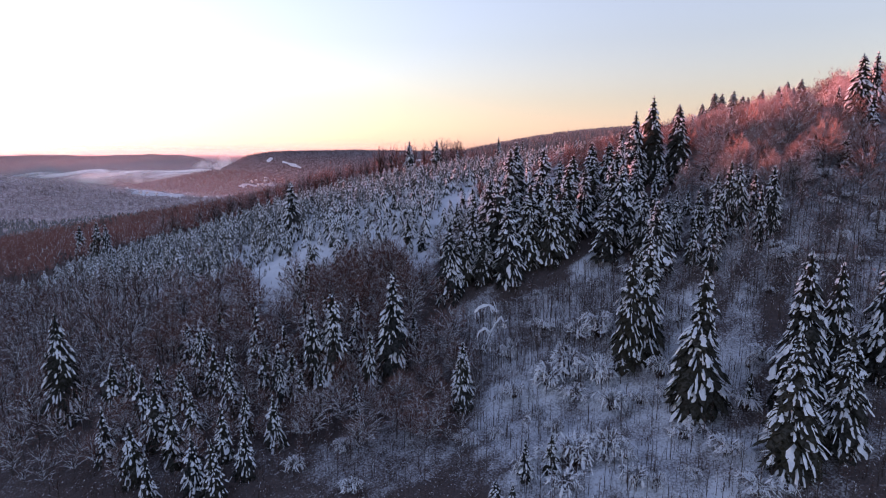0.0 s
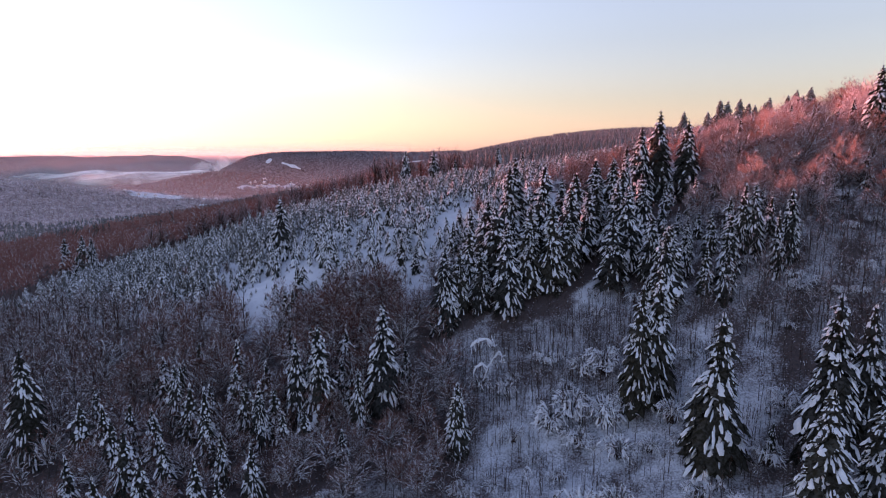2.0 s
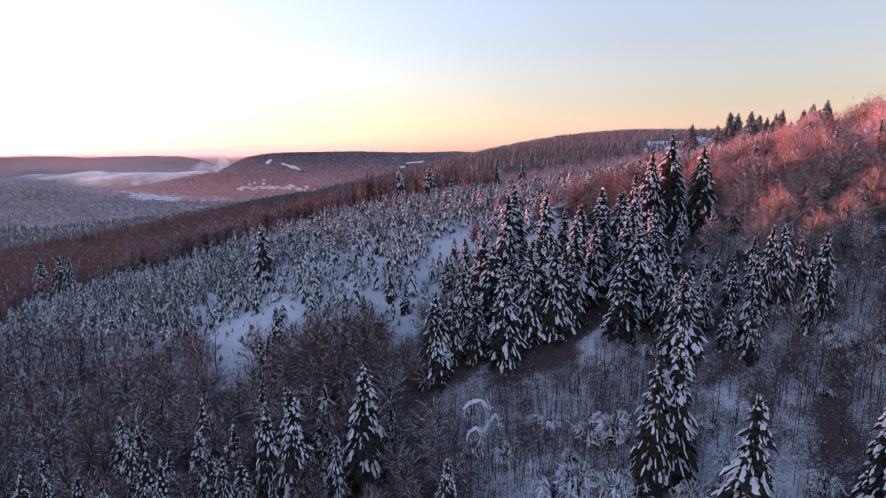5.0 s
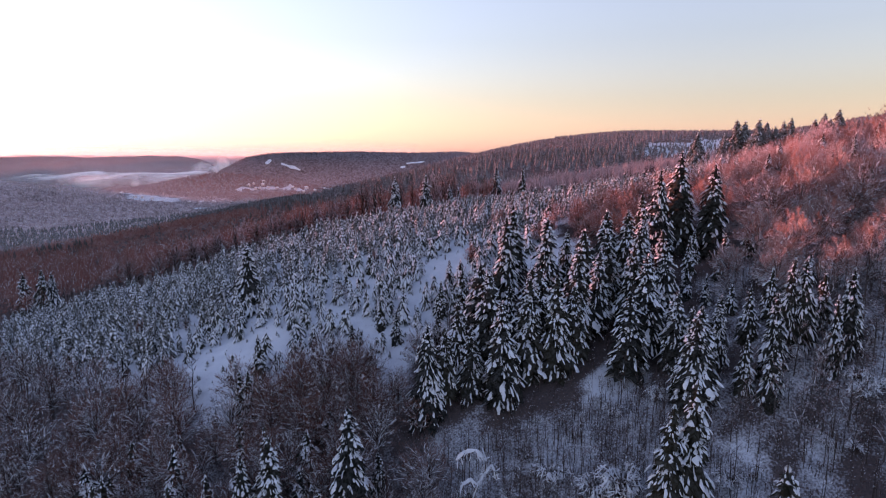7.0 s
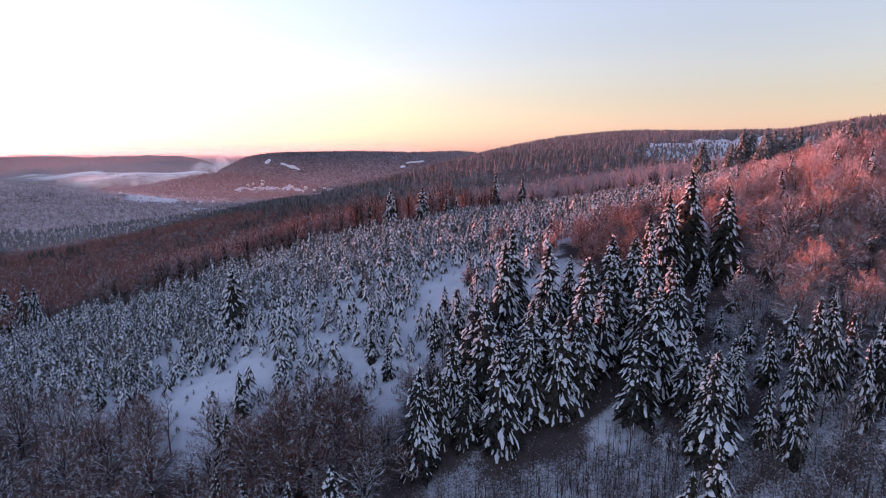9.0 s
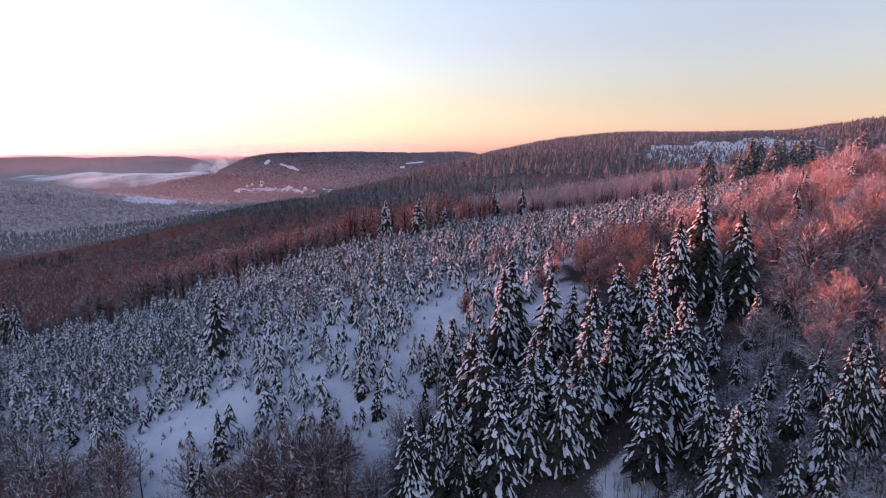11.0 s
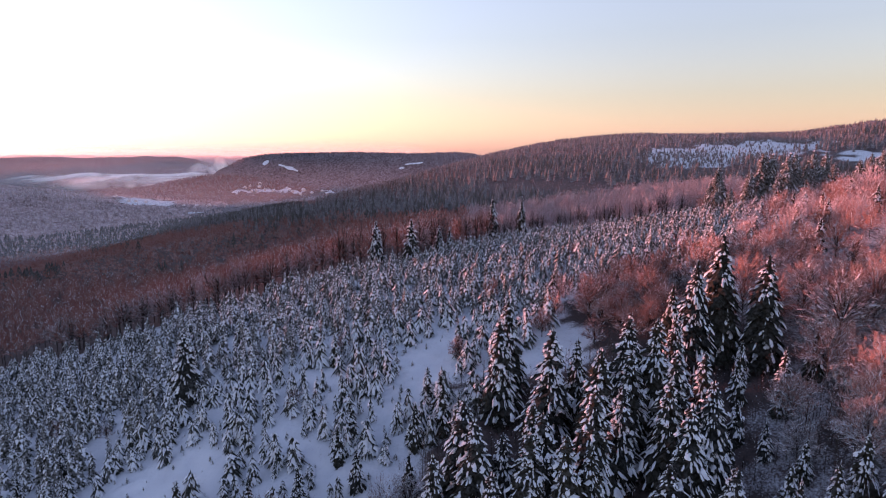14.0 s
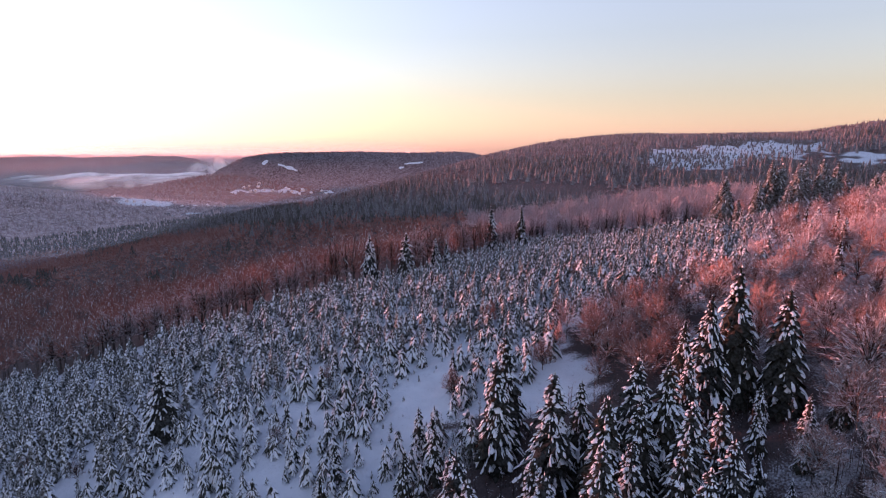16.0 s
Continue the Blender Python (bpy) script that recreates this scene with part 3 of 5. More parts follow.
def tuft_shapes(seed, height, radius, count, thick, fork=0.2, loads=0, reach=0.32):
    """The same in few faces, for a wood: a stem and a round fan of twigs."""
    rng = random.Random(seed)
    stem, crown, snow = Shape(), Shape(), Shape()
    stem.tube([Vector((0, 0, -0.5)), Vector((rng.uniform(-0.03, 0.03) * height, rng.uniform(-0.03, 0.03) * height, 0.8 * height))], [0.012 * height, 0], 3)
    mid_z = height * (fork + 0.32 * (1 - fork))
    bulge = [rng.uniform(0, 6.28) for i in range(3)]
    for i in range(count):
        dz = rng.uniform(-0.35, 1.0)
        a = rng.uniform(0, 6.28)
        d = Vector((math.cos(a) * math.sqrt(1 - dz * dz), math.sin(a) * math.sqrt(1 - dz * dz), dz))
        r = 1 + 0.16 * math.sin(2 * a + bulge[0]) + 0.14 * math.sin(3 * a + bulge[1] + 3 * dz)
        tip = Vector((d.x * radius * r, d.y * radius * r, mid_z + dz * r * ((height - mid_z) if dz > 0 else (mid_z - fork * height))))
        low = Vector((0, 0, height * rng.uniform(fork, fork + 0.2))).lerp(tip, rng.uniform(0.3, 0.85))
        crown.blade(low, low + (tip - low).normalized() * (radius * reach * rng.uniform(0.7, 1.3)) + Vector((rng.uniform(-0.16, 0.16), rng.uniform(-0.16, 0.16), rng.uniform(-0.08, 0.14))) * radius, thick)
        if i < loads:
            snow.cushion([low, low.lerp(tip, 0.3) + Vector((0, 0, 0.1)), low.lerp(tip, 0.65)], Vector((-d.y, d.x, 0)), 0.009 * height, 0.009 * height, rng)
    return stem, crown, snow


def shoot_shapes(seed, height, stems, spread):
    """A tuft of thin upright shoots with short twigs."""
    rng = random.Random(seed)
    wood, twigs, snow = Shape(), Shape(), Shape()
    for k in range(stems):
        foot = Vector((rng.uniform(-1, 1) * spread, rng.uniform(-1, 1) * spread, -0.2))
        long = height * rng.uniform(0.4, 1.05)
        tip = foot + Vector((rng.uniform(-0.16, 0.16) * long, rng.uniform(-0.16, 0.16) * long, long))
        wood.spike(foot, tip, 0.035)
        for j in range(5):
            q = foot.lerp(tip, rng.uniform(0.25, 0.95))
            w = Vector((rng.uniform(-1, 1), rng.uniform(-1, 1), rng.uniform(0.1, 1.2))).normalized()
            twigs.blade(q, q + w * (0.2 * long + 0.15), 0.02)
        if rng.random() < 0.3:
            q = foot.lerp(tip, rng.uniform(0.2, 0.5))
            snow.cushion([q + Vector((-0.12, 0, 0)), q + Vector((0, 0, 0.06)), q + Vector((0.13, 0.05, 0))], Vector((0, 1, 0)), rng.uniform(0.05, 0.11), 0.07, rng)
    return wood, twigs, snow


def beech_shapes(seed, height, radius, limbs, twigs, fork=0.3, thick=0.03, fine=4, rise=0.9, solid=True, loads=0.5):
    """Stem with limbs, twigs, and snow in the forks, of a bare broadleaf tree."""
    rng = random.Random(seed)
    stem, crown, snow = Shape(), Shape(), Shape()
    sway = [Vector((rng.uniform(-0.04, 0.04), rng.uniform(-0.04, 0.04), 0)) * height * f for f in (0, 0.4, 0.8, 1)]
    spine = [Vector((0, 0, -0.5)), Vector((0, 0, 0.4 * height)) + sway[1], Vector((0, 0, 0.75 * height)) + sway[2], Vector((0, 0, 0.97 * height)) + sway[3]]
    stem.tube(spine, [0.013 * height, 0.009 * height, 0.005 * height, 0], 5 if solid else 3)
    levels = (0, 0.4, 0.75, 0.97)

    def at(f):
        for i in range(3):
            if f <= levels[i + 1]:
                return spine[i].lerp(spine[i + 1], (f - levels[i]) / (levels[i + 1] - levels[i]))
        return spine[-1]

    def rand(lo, hi):
        return rng.uniform(lo, hi)

    for k in range(limbs):
        f = fork + (0.95 - fork) * (k + rng.random()) / limbs
        a = k * 2.4 + rand(-0.5, 0.5)
        out = Vector((math.cos(a), math.sin(a), 0))
        long = radius * (1.25 - 0.75 * (f - fork) / (1 - fork)) * rand(0.7, 1.15)
        p0 = at(f)
        p1 = p0 + out * (0.5 * long) + Vector((0, 0, 0.6 * long * rise * rand(0.7, 1.2)))
        p2 = p0 + out * long + Vector((rand(-0.2, 0.2) * long, rand(-0.2, 0.2) * long, long * rise * rand(0.7, 1.2)))
        top = height * rand(0.94, 1.04)
        p1.z, p2.z = min(p1.z, top), min(p2.z, top)
        if solid:
            crown.tube([p0, p1, p2], [0.0055 * height, 0.0035 * height, 0], 3)
        else:
            stem.spike(p0, p2, 0.005 * height)
            p1 = p0.lerp(p2, 0.5)
        if rng.random() < loads:
            snow.cushion([p0.lerp(p1, q) + Vector((0, 0, 0.06)) for q in (0.25, 0.65, 1.05)], Vector((-out.y, out.x, 0)), 0.09, 0.12, rng)
        if rng.random() < loads:
            snow.cushion([p1.lerp(p2, q) + Vector((0, 0, 0.05)) for q in (0.0, 0.4, 0.8)], Vector((-out.y, out.x, 0)), 0.08, 0.1, rng)
        for j in range(twigs):
            s = 0.2 + 0.8 * (j + rng.random()) / twigs
            q = p0.lerp(p1, s * 2) if s < 0.5 else p1.lerp(p2, s * 2 - 1)
            way = (out * rand(0.0, 1.0) + Vector((rand(-0.8, 0.8), rand(-0.8, 0.8), rand(0.3, 1.5) * rise))).normalized()
            reach = radius * rand(0.28, 0.55)
            tip = q + way * reach
            tip.z = min(tip.z, height * rand(0.98, 1.06))
            if solid:
                crown.spike(q, tip, thick)
            else:
                crown.blade(q, tip, thick * 1.3)
            for i in range(fine):
                b = q.lerp(tip, rand(0.25, 0.9))
                w2 = (way + Vector((rand(-0.9, 0.9), rand(-0.9, 0.9), rand(-0.4, 0.7)))).normalized()
                crown.blade(b, b + w2 * (reach * rand(0.35, 0.65)), thick)
    return stem, crown, snow


def tree_thing(name, shapes, materials, parts, label, category):
    """A tree as an Empty at its foot with its parts under it."""
    root, made = new(name), {}
    tagged(root, label, category)
    for shape, material, part_name in zip(shapes, (*materials, materials[0]), (*parts, "branchwork")):
        if shape.f:
            ob = new(part_name, shape.mesh(part_name, material, part_name == "snow"))
            ob.parent = made["crown"] if part_name == "snow" and "crown" in made else root
            made[part_name] = ob
            if part_name in ("snow", "crown", "branchwork"):
                tagged(ob, "clumps of fresh snow" if part_name == "snow" else "", kind="stuff")
    return root


def stand(kinds, x, y, height, turn, stretch=1.0, **tags):
    """Sets one tree of that kind on the ground. kinds: [template, its height, in use]."""
    template, tall, used = kinds
    s = height / tall
    m = pose(x, y, float(land(x, y)) - 0.1, 0, 0, turn) @ Matrix.Diagonal((s * stretch, s * stretch, s, 1))
    if used:
        ob = copy_thing(template, m)
    else:
        template.matrix_basis = m
        kinds[2], ob = True, template
    if ob is not template:
        ob.matrix_basis = m
    return tagged(ob, **tags) if tags else ob


def joined(name, variants, places, materials, label, category):
    """Many trees in one mesh of kind stuff. variants: lists of shapes (one a material); places: x, y, height, turn, stretch."""
    packs = []
    for shapes, tall in variants:
        vs, fs, ms, base = [], [], [], 0
        for i, s in enumerate(shapes):
            if s.f:
                vs.append(np.array(s.v, np.float32))
                fs.append(np.array(s.f, np.int32) + base)
                ms.append(np.full(len(s.f), i, np.int32))
                base += len(s.v)
        packs.append((np.concatenate(vs), np.concatenate(fs), np.concatenate(ms), tall))
    V, F, M, base = [], [], [], 0
    heights = land([p[0] for p in places], [p[1] for p in places])
    for i, ((x, y, h, turn, stretch), z) in enumerate(zip(places, heights)):
        v, f, mi, tall = packs[i % len(packs)]
        s, c, sn = h / tall, math.cos(turn), math.sin(turn)
        w = np.empty_like(v)
        w[:, 0] = (v[:, 0] * c - v[:, 1] * sn) * s * stretch + x
        w[:, 1] = (v[:, 0] * sn + v[:, 1] * c) * s * stretch + y
        w[:, 2] = v[:, 2] * s + z - 0.1
        V.append(w), F.append(f + base), M.append(mi)
        base += len(v)
    ob = link_mesh(name, np.concatenate(V), np.concatenate(F), materials, np.concatenate(M))
    return tagged(ob, label, category, kind="stuff")


def scatter(poly, spacing, seed, keep=1.0):
    """Jittered places in a polygon."""
    rng = np.random.RandomState(seed)
    xs, ys = [p[0] for p in poly], [p[1] for p in poly]
    gx, gy = np.meshgrid(np.arange(min(xs), max(xs), spacing), np.arange(min(ys), max(ys), spacing))
    gx = gx.ravel() + rng.uniform(-0.85, 0.85, gx.size) * spacing
    gy = gy.ravel() + rng.uniform(-0.85, 0.85, gy.size) * spacing
    ok = inside(poly, gx, gy) & (rng.uniform(size=gx.size) < keep)
    return np.stack([gx[ok], gy[ok]], -1)


SPRUCE_PARTS, BEECH_PARTS = ("trunk", "crown", "snow"), ("trunk", "crown", "snow")
SPRUCE_MATS, YOUNG_MATS = (trunk_m, needle_m, snow_m), (trunk_m, young_m, snow_m)


# ---- tall spruces, one by one: x, y, height, girth ----
tall_kinds = [[tree_thing("spruce", spruce_shapes(11 + i, 18, r, 25, 8, sn, b, sl), SPRUCE_MATS, SPRUCE_PARTS,
                          "tall dark green spruce laden with snow", "spruce"), 18, False]
              for i, (r, sn, b, sl) in enumerate(((3.4, 0.85, 0.04, 0.66), (3.8, 0.8, 0.06, 0.76), (3.1, 0.92, 0.03, 0.62), (3.6, 0.72, 0.1, 0.7)))]
dark_kind = [tree_thing("spruce", spruce_shapes(31, 18, 3.6, 26, 9, 0.4, 0.08, 0.78), SPRUCE_MATS, SPRUCE_PARTS,
                        "tall dark spruce with little snow on its branches", "spruce"), 18, False]
broad_kinds = [[tree_thing("spruce", spruce_shapes(35 + i, 18, r, 26, 12, 0.15, 0.03, 0.6), (trunk_m, rusty_m, snow_m), SPRUCE_PARTS,
                           "broad rusty-dark spruce with little snow", "spruce"), 18, False] for i, r in enumerate((4.6, 4.0))]
mid_kinds = [[tree_thing("spruce", spruce_shapes(41 + i, 9, r, 15, 7, 0.95, 0.03, 0.75), SPRUCE_MATS, SPRUCE_PARTS,
                         "slender half-grown spruce bowed under thick snow", "spruce"), 9, False] for i, r in enumerate((1.9, 2.2, 1.7))]
FOREGROUND = [(3.4, 95.6, 12.8, 1.05), (-10, 107.5, 21, 0.95), (-21.5, 105.5, 19.2, 1), (-25, 105, 17, 0.8), (-30.5, 99.9, 12, 0.9), (39.4, 82.8, 22.6, 1.1),
              (35.5, 96, 22.5, 0.95), (32.5, 95.5, 21, 0.85), (52.2, 78.5, 23.4, 1.0), (46.2, 69.6, 19, 1.1), (53, 70, 17, 1.1), (58, 80, 19, 0.9),
              (64, 79, 20, 1), (-14, 104, 12, 0.9), (12, 76, 6.5, 1.1), (16, 77, 6, 1.1)]
GROVE_NEAR = [(42.6, 111.5, 15, 1.25), (44.2, 114.3, 13, 1.25), (42.4, 119.1, 13, 1.25), (35, 120.2, 15, 1.25), (1.5, 121, 17.7, 1.1), (14.3, 121.8, 18, 1.25),
              (23.8, 123.9, 18, 1.25), (4.5, 124, 14, 1), (9, 124, 13, 1.2), (39.4, 124.8, 17, 1.25), (19.2, 125.3, 18, 1.25), (27, 125.5, 14, 1.2),
              (43.4, 128.1, 16, 1.25), (6.8, 128.1, 15, 1.25), (21.3, 128.7, 17, 1.25), (12.8, 128.7, 18, 1.25), (28.5, 129.5, 18, 1.25)]
GROVE_MIDDLE = [(38.6, 129.7, 16, 1.25), (16.5, 130, 14, 1.2), (33, 132, 15, 1.2), (11.4, 133.1, 17, 1.25), (40.6, 133.3, 17, 1.25), (21, 134, 14, 1.2),
                (46, 136, 14, 1.1), (31.3, 137.4, 17, 1.25), (36, 138, 15, 1.2), (41.1, 141.9, 16, 1.25), (24.7, 142.1, 18.5, 1.25), (37.3, 144.3, 16, 1.25),
                (45, 145, 14, 1.1), (30, 146, 13, 1.2), (17.7, 147.3, 17.5, 1.25), (49.6, 150, 17, 1.25), (19.4, 152.4, 17.5, 1.25)]
UPPER = [(64.3, 110.5, 13, 0.95), (59.2, 113.5, 14, 0.9), (42, 113, 15, 0.9), (57.5, 114.3, 14, 0.85), (54, 111.4, 13, 0.9), (61.5, 109, 11, 0.8),
         (48, 116, 12, 0.8)]
UPPER_DARK = [(55.4, 151.5, 22, 1), (60.3, 147, 19, 1.05), (50, 150, 19.5, 0.85), (47, 152, 15, 0.9)]
SKYLINE = [(114.4, 155, 16, 0.9), (105.8, 148, 17.5, 1.1), (103, 139, 11, 1), (85.3, 132, 9, 1.1), (90, 128, 8, 1.1)]
SKYLINE_DARK_NEAR = [(110, 270, 19.7, 1.1), (107.5, 271, 14, 1), (114, 255.7, 16.7, 1), (117.5, 257, 12, 1.1), (125, 268, 22.3, 1.05), (128, 268, 21, 1.1), (121.5, 268, 15, 1.1), (129, 259.3, 20, 1.1),
                     (126.5, 260, 14, 1.2), (135.7, 259.3, 16, 1.1), (132.3, 260, 14.5, 1.1), (75, 158.7, 7, 0.9)]
SKYLINE_DARK_MIDDLE = [(145, 281.6, 20, 1), (141, 258.5, 18.5, 1), (138, 259, 14, 1.1), (155.5, 287, 20.5, 1), (130, 226, 13.5, 1.1), (133, 226.5, 15, 1.1), (137, 229, 11, 1.2), (143.7, 235, 16.5, 1.1),
                       (140.5, 234, 13, 1.2), (112, 264, 11, 1.1), (151, 268, 15, 1.1), (148, 240, 14, 1.1), (152, 246, 15, 1.1)]
THICKET_NEAR = [(9.4, 69, 6, 1.1), (7.2, 69.4, 6.5, 1.1), (-44.3, 77.4, 8, 0.9), (-34.6, 78.5, 8.5, 0.9), (-38.3, 80.2, 8.5, 0.9), (46.6, 81.3, 6, 0.9),
                (-31, 82, 8, 0.9), (-50, 84, 9, 0.9), (-36, 86, 8.5, 0.9), (-44.8, 87, 9, 0.9), (-28, 88, 8, 0.9), (-58, 90, 9, 1), (-43, 91, 8, 1), (-50, 92, 9.5, 1),
                (-34, 92, 7.5, 1), (-15.5, 94.6, 6.5, 1.1), (-54, 96, 9, 0.9), (-47, 97, 8, 1.1), (-38.5, 97, 8, 1), (-22.5, 97.8, 7, 1.1)]
THICKET_MIDDLE = [(-26, 98, 7, 1), (-48.6, 98.6, 8, 1), (-40, 99.7, 10, 0.9), (-57.8, 100, 9, 1), (-62.5, 101.4, 9, 1), (-54, 101.6, 8, 1), (-28.5, 102.5, 8, 1.1),
                  (-34, 103, 8, 1.1), (-44, 103, 9, 1.1), (-16, 105, 7, 1.1), (-41, 105, 7, 1), (-26.4, 106.9, 9.5, 0.9), (-37, 107, 8, 1.1), (-31.3, 107.3, 9, 1),
                  (-15.9, 107.4, 9, 0.9), (-64, 108, 8, 1), (52.2, 108.2, 9, 0.9), (-24, 108.5, 8, 1.1), (-47.9, 108.9, 9, 0.9), (-27, 110, 9, 1.1)]
THICKET_FAR = [(-18, 110, 9, 1.1), (-47.8, 110, 8, 1), (-13.5, 110.5, 7, 1.1), (49.4, 110.5, 9, 0.9), (-52.5, 111.5, 9, 1), (-38.3, 111.7, 10, 1), (-6, 113, 7, 1),
               (-17.9, 114.6, 10, 1), (-24.7, 115.3, 9, 1), (-29.1, 116.4, 9, 0.95), (-47.8, 116.6, 8, 1), (-40, 118, 6.5, 1), (53.7, 118.2, 9, 0.9),
               (-15.2, 120.1, 8, 1.1), (35.9, 122.3, 12, 0.9), (-20, 125.7, 8, 1), (-31, 126, 9, 0.9), (-33, 127.5, 8.5, 1)]
EDGE = [(-14.1, 137.9, 7, 1.1), (-9.6, 132.9, 6, 1.1), (-7.8, 150.2, 7, 1.1), (3.6, 145.1, 8, 1.1), (7.9, 149.6, 9, 1.1), (-32.4, 137, 9, 1.1),
        (10.4, 139.7, 12, 0.9), (5.6, 153.3, 8, 0.9), (-34.1, 140.5, 6.5, 1), (-5.3, 139.2, 7, 1.1), (-9, 145, 6.5, 1.1), (-68.3, 151.6, 6.5, 1.1),
        (-63.8, 157, 6, 1.1), (-14.6, 172.7, 7, 1.1), (-21, 135.9, 8, 1), (11.3, 168, 7.5, 1), (32.5, 180.5, 8, 0.9), (3, 136, 8, 1), (8, 147, 9, 1),
        (-56, 146, 7, 1)]
UNDERSTOREY = [(46, 128, 7, 1), (50, 134, 6.5, 1.1), (53, 140, 8, 1), (57, 136, 6, 1.1), (48, 142, 7, 1), (52, 130, 6, 1.1), (60, 140, 7, 1), (56, 145, 7, 1),
               (44, 134, 6, 1), (54, 125, 6, 1), (58, 120, 8, 1.1), (63, 115, 9, 1.1), (50.5, 122, 7, 1.1), (67, 125, 6, 1.1)]
LONE = [(-47.4, 105.4, 13, 0.9), (-46, 171, 16.5, 1.45), (-14.5, 246, 17, 1.25), (-3, 246, 16.5, 1.25), (6.5, 262, 12, 1.2), (10.5, 270, 11, 1.2),
        (-151, 233.5, 17, 1.35), (-143.5, 232, 17, 1.25), (-139, 231, 15, 1.2)]
LONE_DARK = [(-74, 104, 22.4, 0.95), (29, 304, 22.5, 0.95), (44, 320, 21, 1)]
pick = random.Random(5)
for group, places, dark, wide in (
        ("spruces on the lower slope", FOREGROUND, False, 1.0),
        ("spruces of the grove", GROVE_NEAR, False, 1.0),
        ("spruces of the grove", GROVE_MIDDLE, False, 1.0),
        ("spruces at the beech wood", UPPER, False, 1.0),
        ("spruces at the beech wood", UPPER_DARK, True, 1.0),
        ("spruces on the skyline", SKYLINE, False, 1.0),
        ("spruces on the skyline", SKYLINE_DARK_NEAR, True, 1.0),
        ("spruces on the skyline", SKYLINE_DARK_MIDDLE, True, 1.0),
        ("spruces among the beeches", THICKET_NEAR, False, 1.22),
        ("spruces among the beeches", THICKET_MIDDLE, False, 1.22),
        ("spruces among the beeches", THICKET_FAR, False, 1.22),
        ("spruces at the plantation's edge", EDGE, False, 1.0),
        ("low spruces behind the grove", UNDERSTOREY, False, 1.0),
        ("lone spruces", LONE, False, 1.0),
        ("lone spruces", LONE_DARK, True, 1.0)):
    for i, (x, y, h, g) in enumerate(places):
        kind = broad_kinds[i % 2] if dark and y > 220 and x > 100 else dark_kind if dark else tall_kinds[i % 4] if h > 11.5 else mid_kinds[i % 3]
        stand(kind, x, y, h * (1.18 if wide > 1 and x < -20 else 1.0), pick.uniform(0, 360), g * (wide if wide > 1 else 1.12 if y < 160 else 1.0) * pick.uniform(0.94, 1.08), group=group)

# ---- the plantation of young spruces ----
spots_p = scatter(PLANTATION, 2.3, 3)
clumps = 0.7 * rough(spots_p[:, 0], spots_p[:, 1], 13, 12) + 0.5 * rough(spots_p[:, 0], spots_p[:, 1], 6, 13)
open_snow = np.where(inside(GLADE, spots_p[:, 0], spots_p[:, 1], 4), np.where(clumps > -0.28, 0.1, 0.92), 0.03 + 0.2 * ramp(0.1, 0.9, clumps))
open_snow = np.maximum(open_snow, 0.95 * (swell(spots_p[:, 0], spots_p[:, 1], -44, 147, 15, 9, 15) > 0.4))
open_snow = np.maximum(open_snow, 0.9 * (swell(spots_p[:, 0], spots_p[:, 1], 6, 166, 6, 16, -25) > 0.4))
dice = np.random.RandomState(8)
spots_p = spots_p[dice.uniform(size=len(spots_p)) > open_snow]
order = np.argsort(np.hypot(spots_p[:, 0], spots_p[:, 1] - 110))
spots_p = spots_p[order]
young_kinds = [[tree_thing("young_spruce", small_spruce_shapes(51 + i, 4.5, r, 16, 10, 0.6), YOUNG_MATS, SPRUCE_PARTS,
                           "young spruce thickly covered with snow", "spruce"), 4.5, False] for i, r in enumerate((1.25, 1.4, 1.1, 1.5))]
for i, (x, y) in enumerate(spots_p[:300]):
    stand(young_kinds[i % 4], x, y, 4.2 * dice.uniform(0.4, 1.5), dice.uniform(0, 360), dice.uniform(0.8, 1.2), group="young spruces of the plantation")
low_spruces = [(small_spruce_shapes(71 + i, 4.5, r, 8, 6, 0.82, True), 4.5) for i, r in enumerate((1.3, 1.45, 1.15))]
far_spruces = [(small_spruce_shapes(81 + i, 4.5, r, 6, 5, 0.9, True), 4.5) for i, r in enumerate((1.3, 1.5, 1.15, 1.4))]
rest = spots_p[300:]
for name, kinds, mine in (("young_spruces", low_spruces, rest[rest[:, 1] < 215]), ("young_spruces", far_spruces, rest[rest[:, 1] >= 215])):
    joined(name, kinds, [(x, y, 4.9 * dice.uniform(0.45, 1.45), dice.uniform(0, 6.28), dice.uniform(0.75, 1.2)) for x, y in mine], (trunk_m, young_far_m, snow_m),
           "dense plantation of young snow-covered spruces", "spruce plantation")

joined("spruce_seedlings", low_spruces, [(x, y, dice.uniform(0.5, 1.7), dice.uniform(0, 6.28), dice.uniform(0.9, 1.3)) for x, y in scatter(GLADE, 3.0, 55, 0.75)], (trunk_m, young_far_m, snow_m),
       "tiny spruce seedlings poking out of the snow", "spruce seedlings")

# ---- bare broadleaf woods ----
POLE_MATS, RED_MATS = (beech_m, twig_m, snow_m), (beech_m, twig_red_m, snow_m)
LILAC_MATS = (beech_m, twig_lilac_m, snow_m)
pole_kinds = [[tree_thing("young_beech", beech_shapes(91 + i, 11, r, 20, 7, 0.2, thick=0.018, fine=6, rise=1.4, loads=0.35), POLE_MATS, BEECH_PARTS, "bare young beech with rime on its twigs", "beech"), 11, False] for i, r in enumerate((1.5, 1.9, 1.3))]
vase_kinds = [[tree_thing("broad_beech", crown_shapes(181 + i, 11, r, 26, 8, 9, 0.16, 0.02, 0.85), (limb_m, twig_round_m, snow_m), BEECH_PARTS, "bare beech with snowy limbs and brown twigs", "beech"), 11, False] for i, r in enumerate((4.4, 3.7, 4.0))]
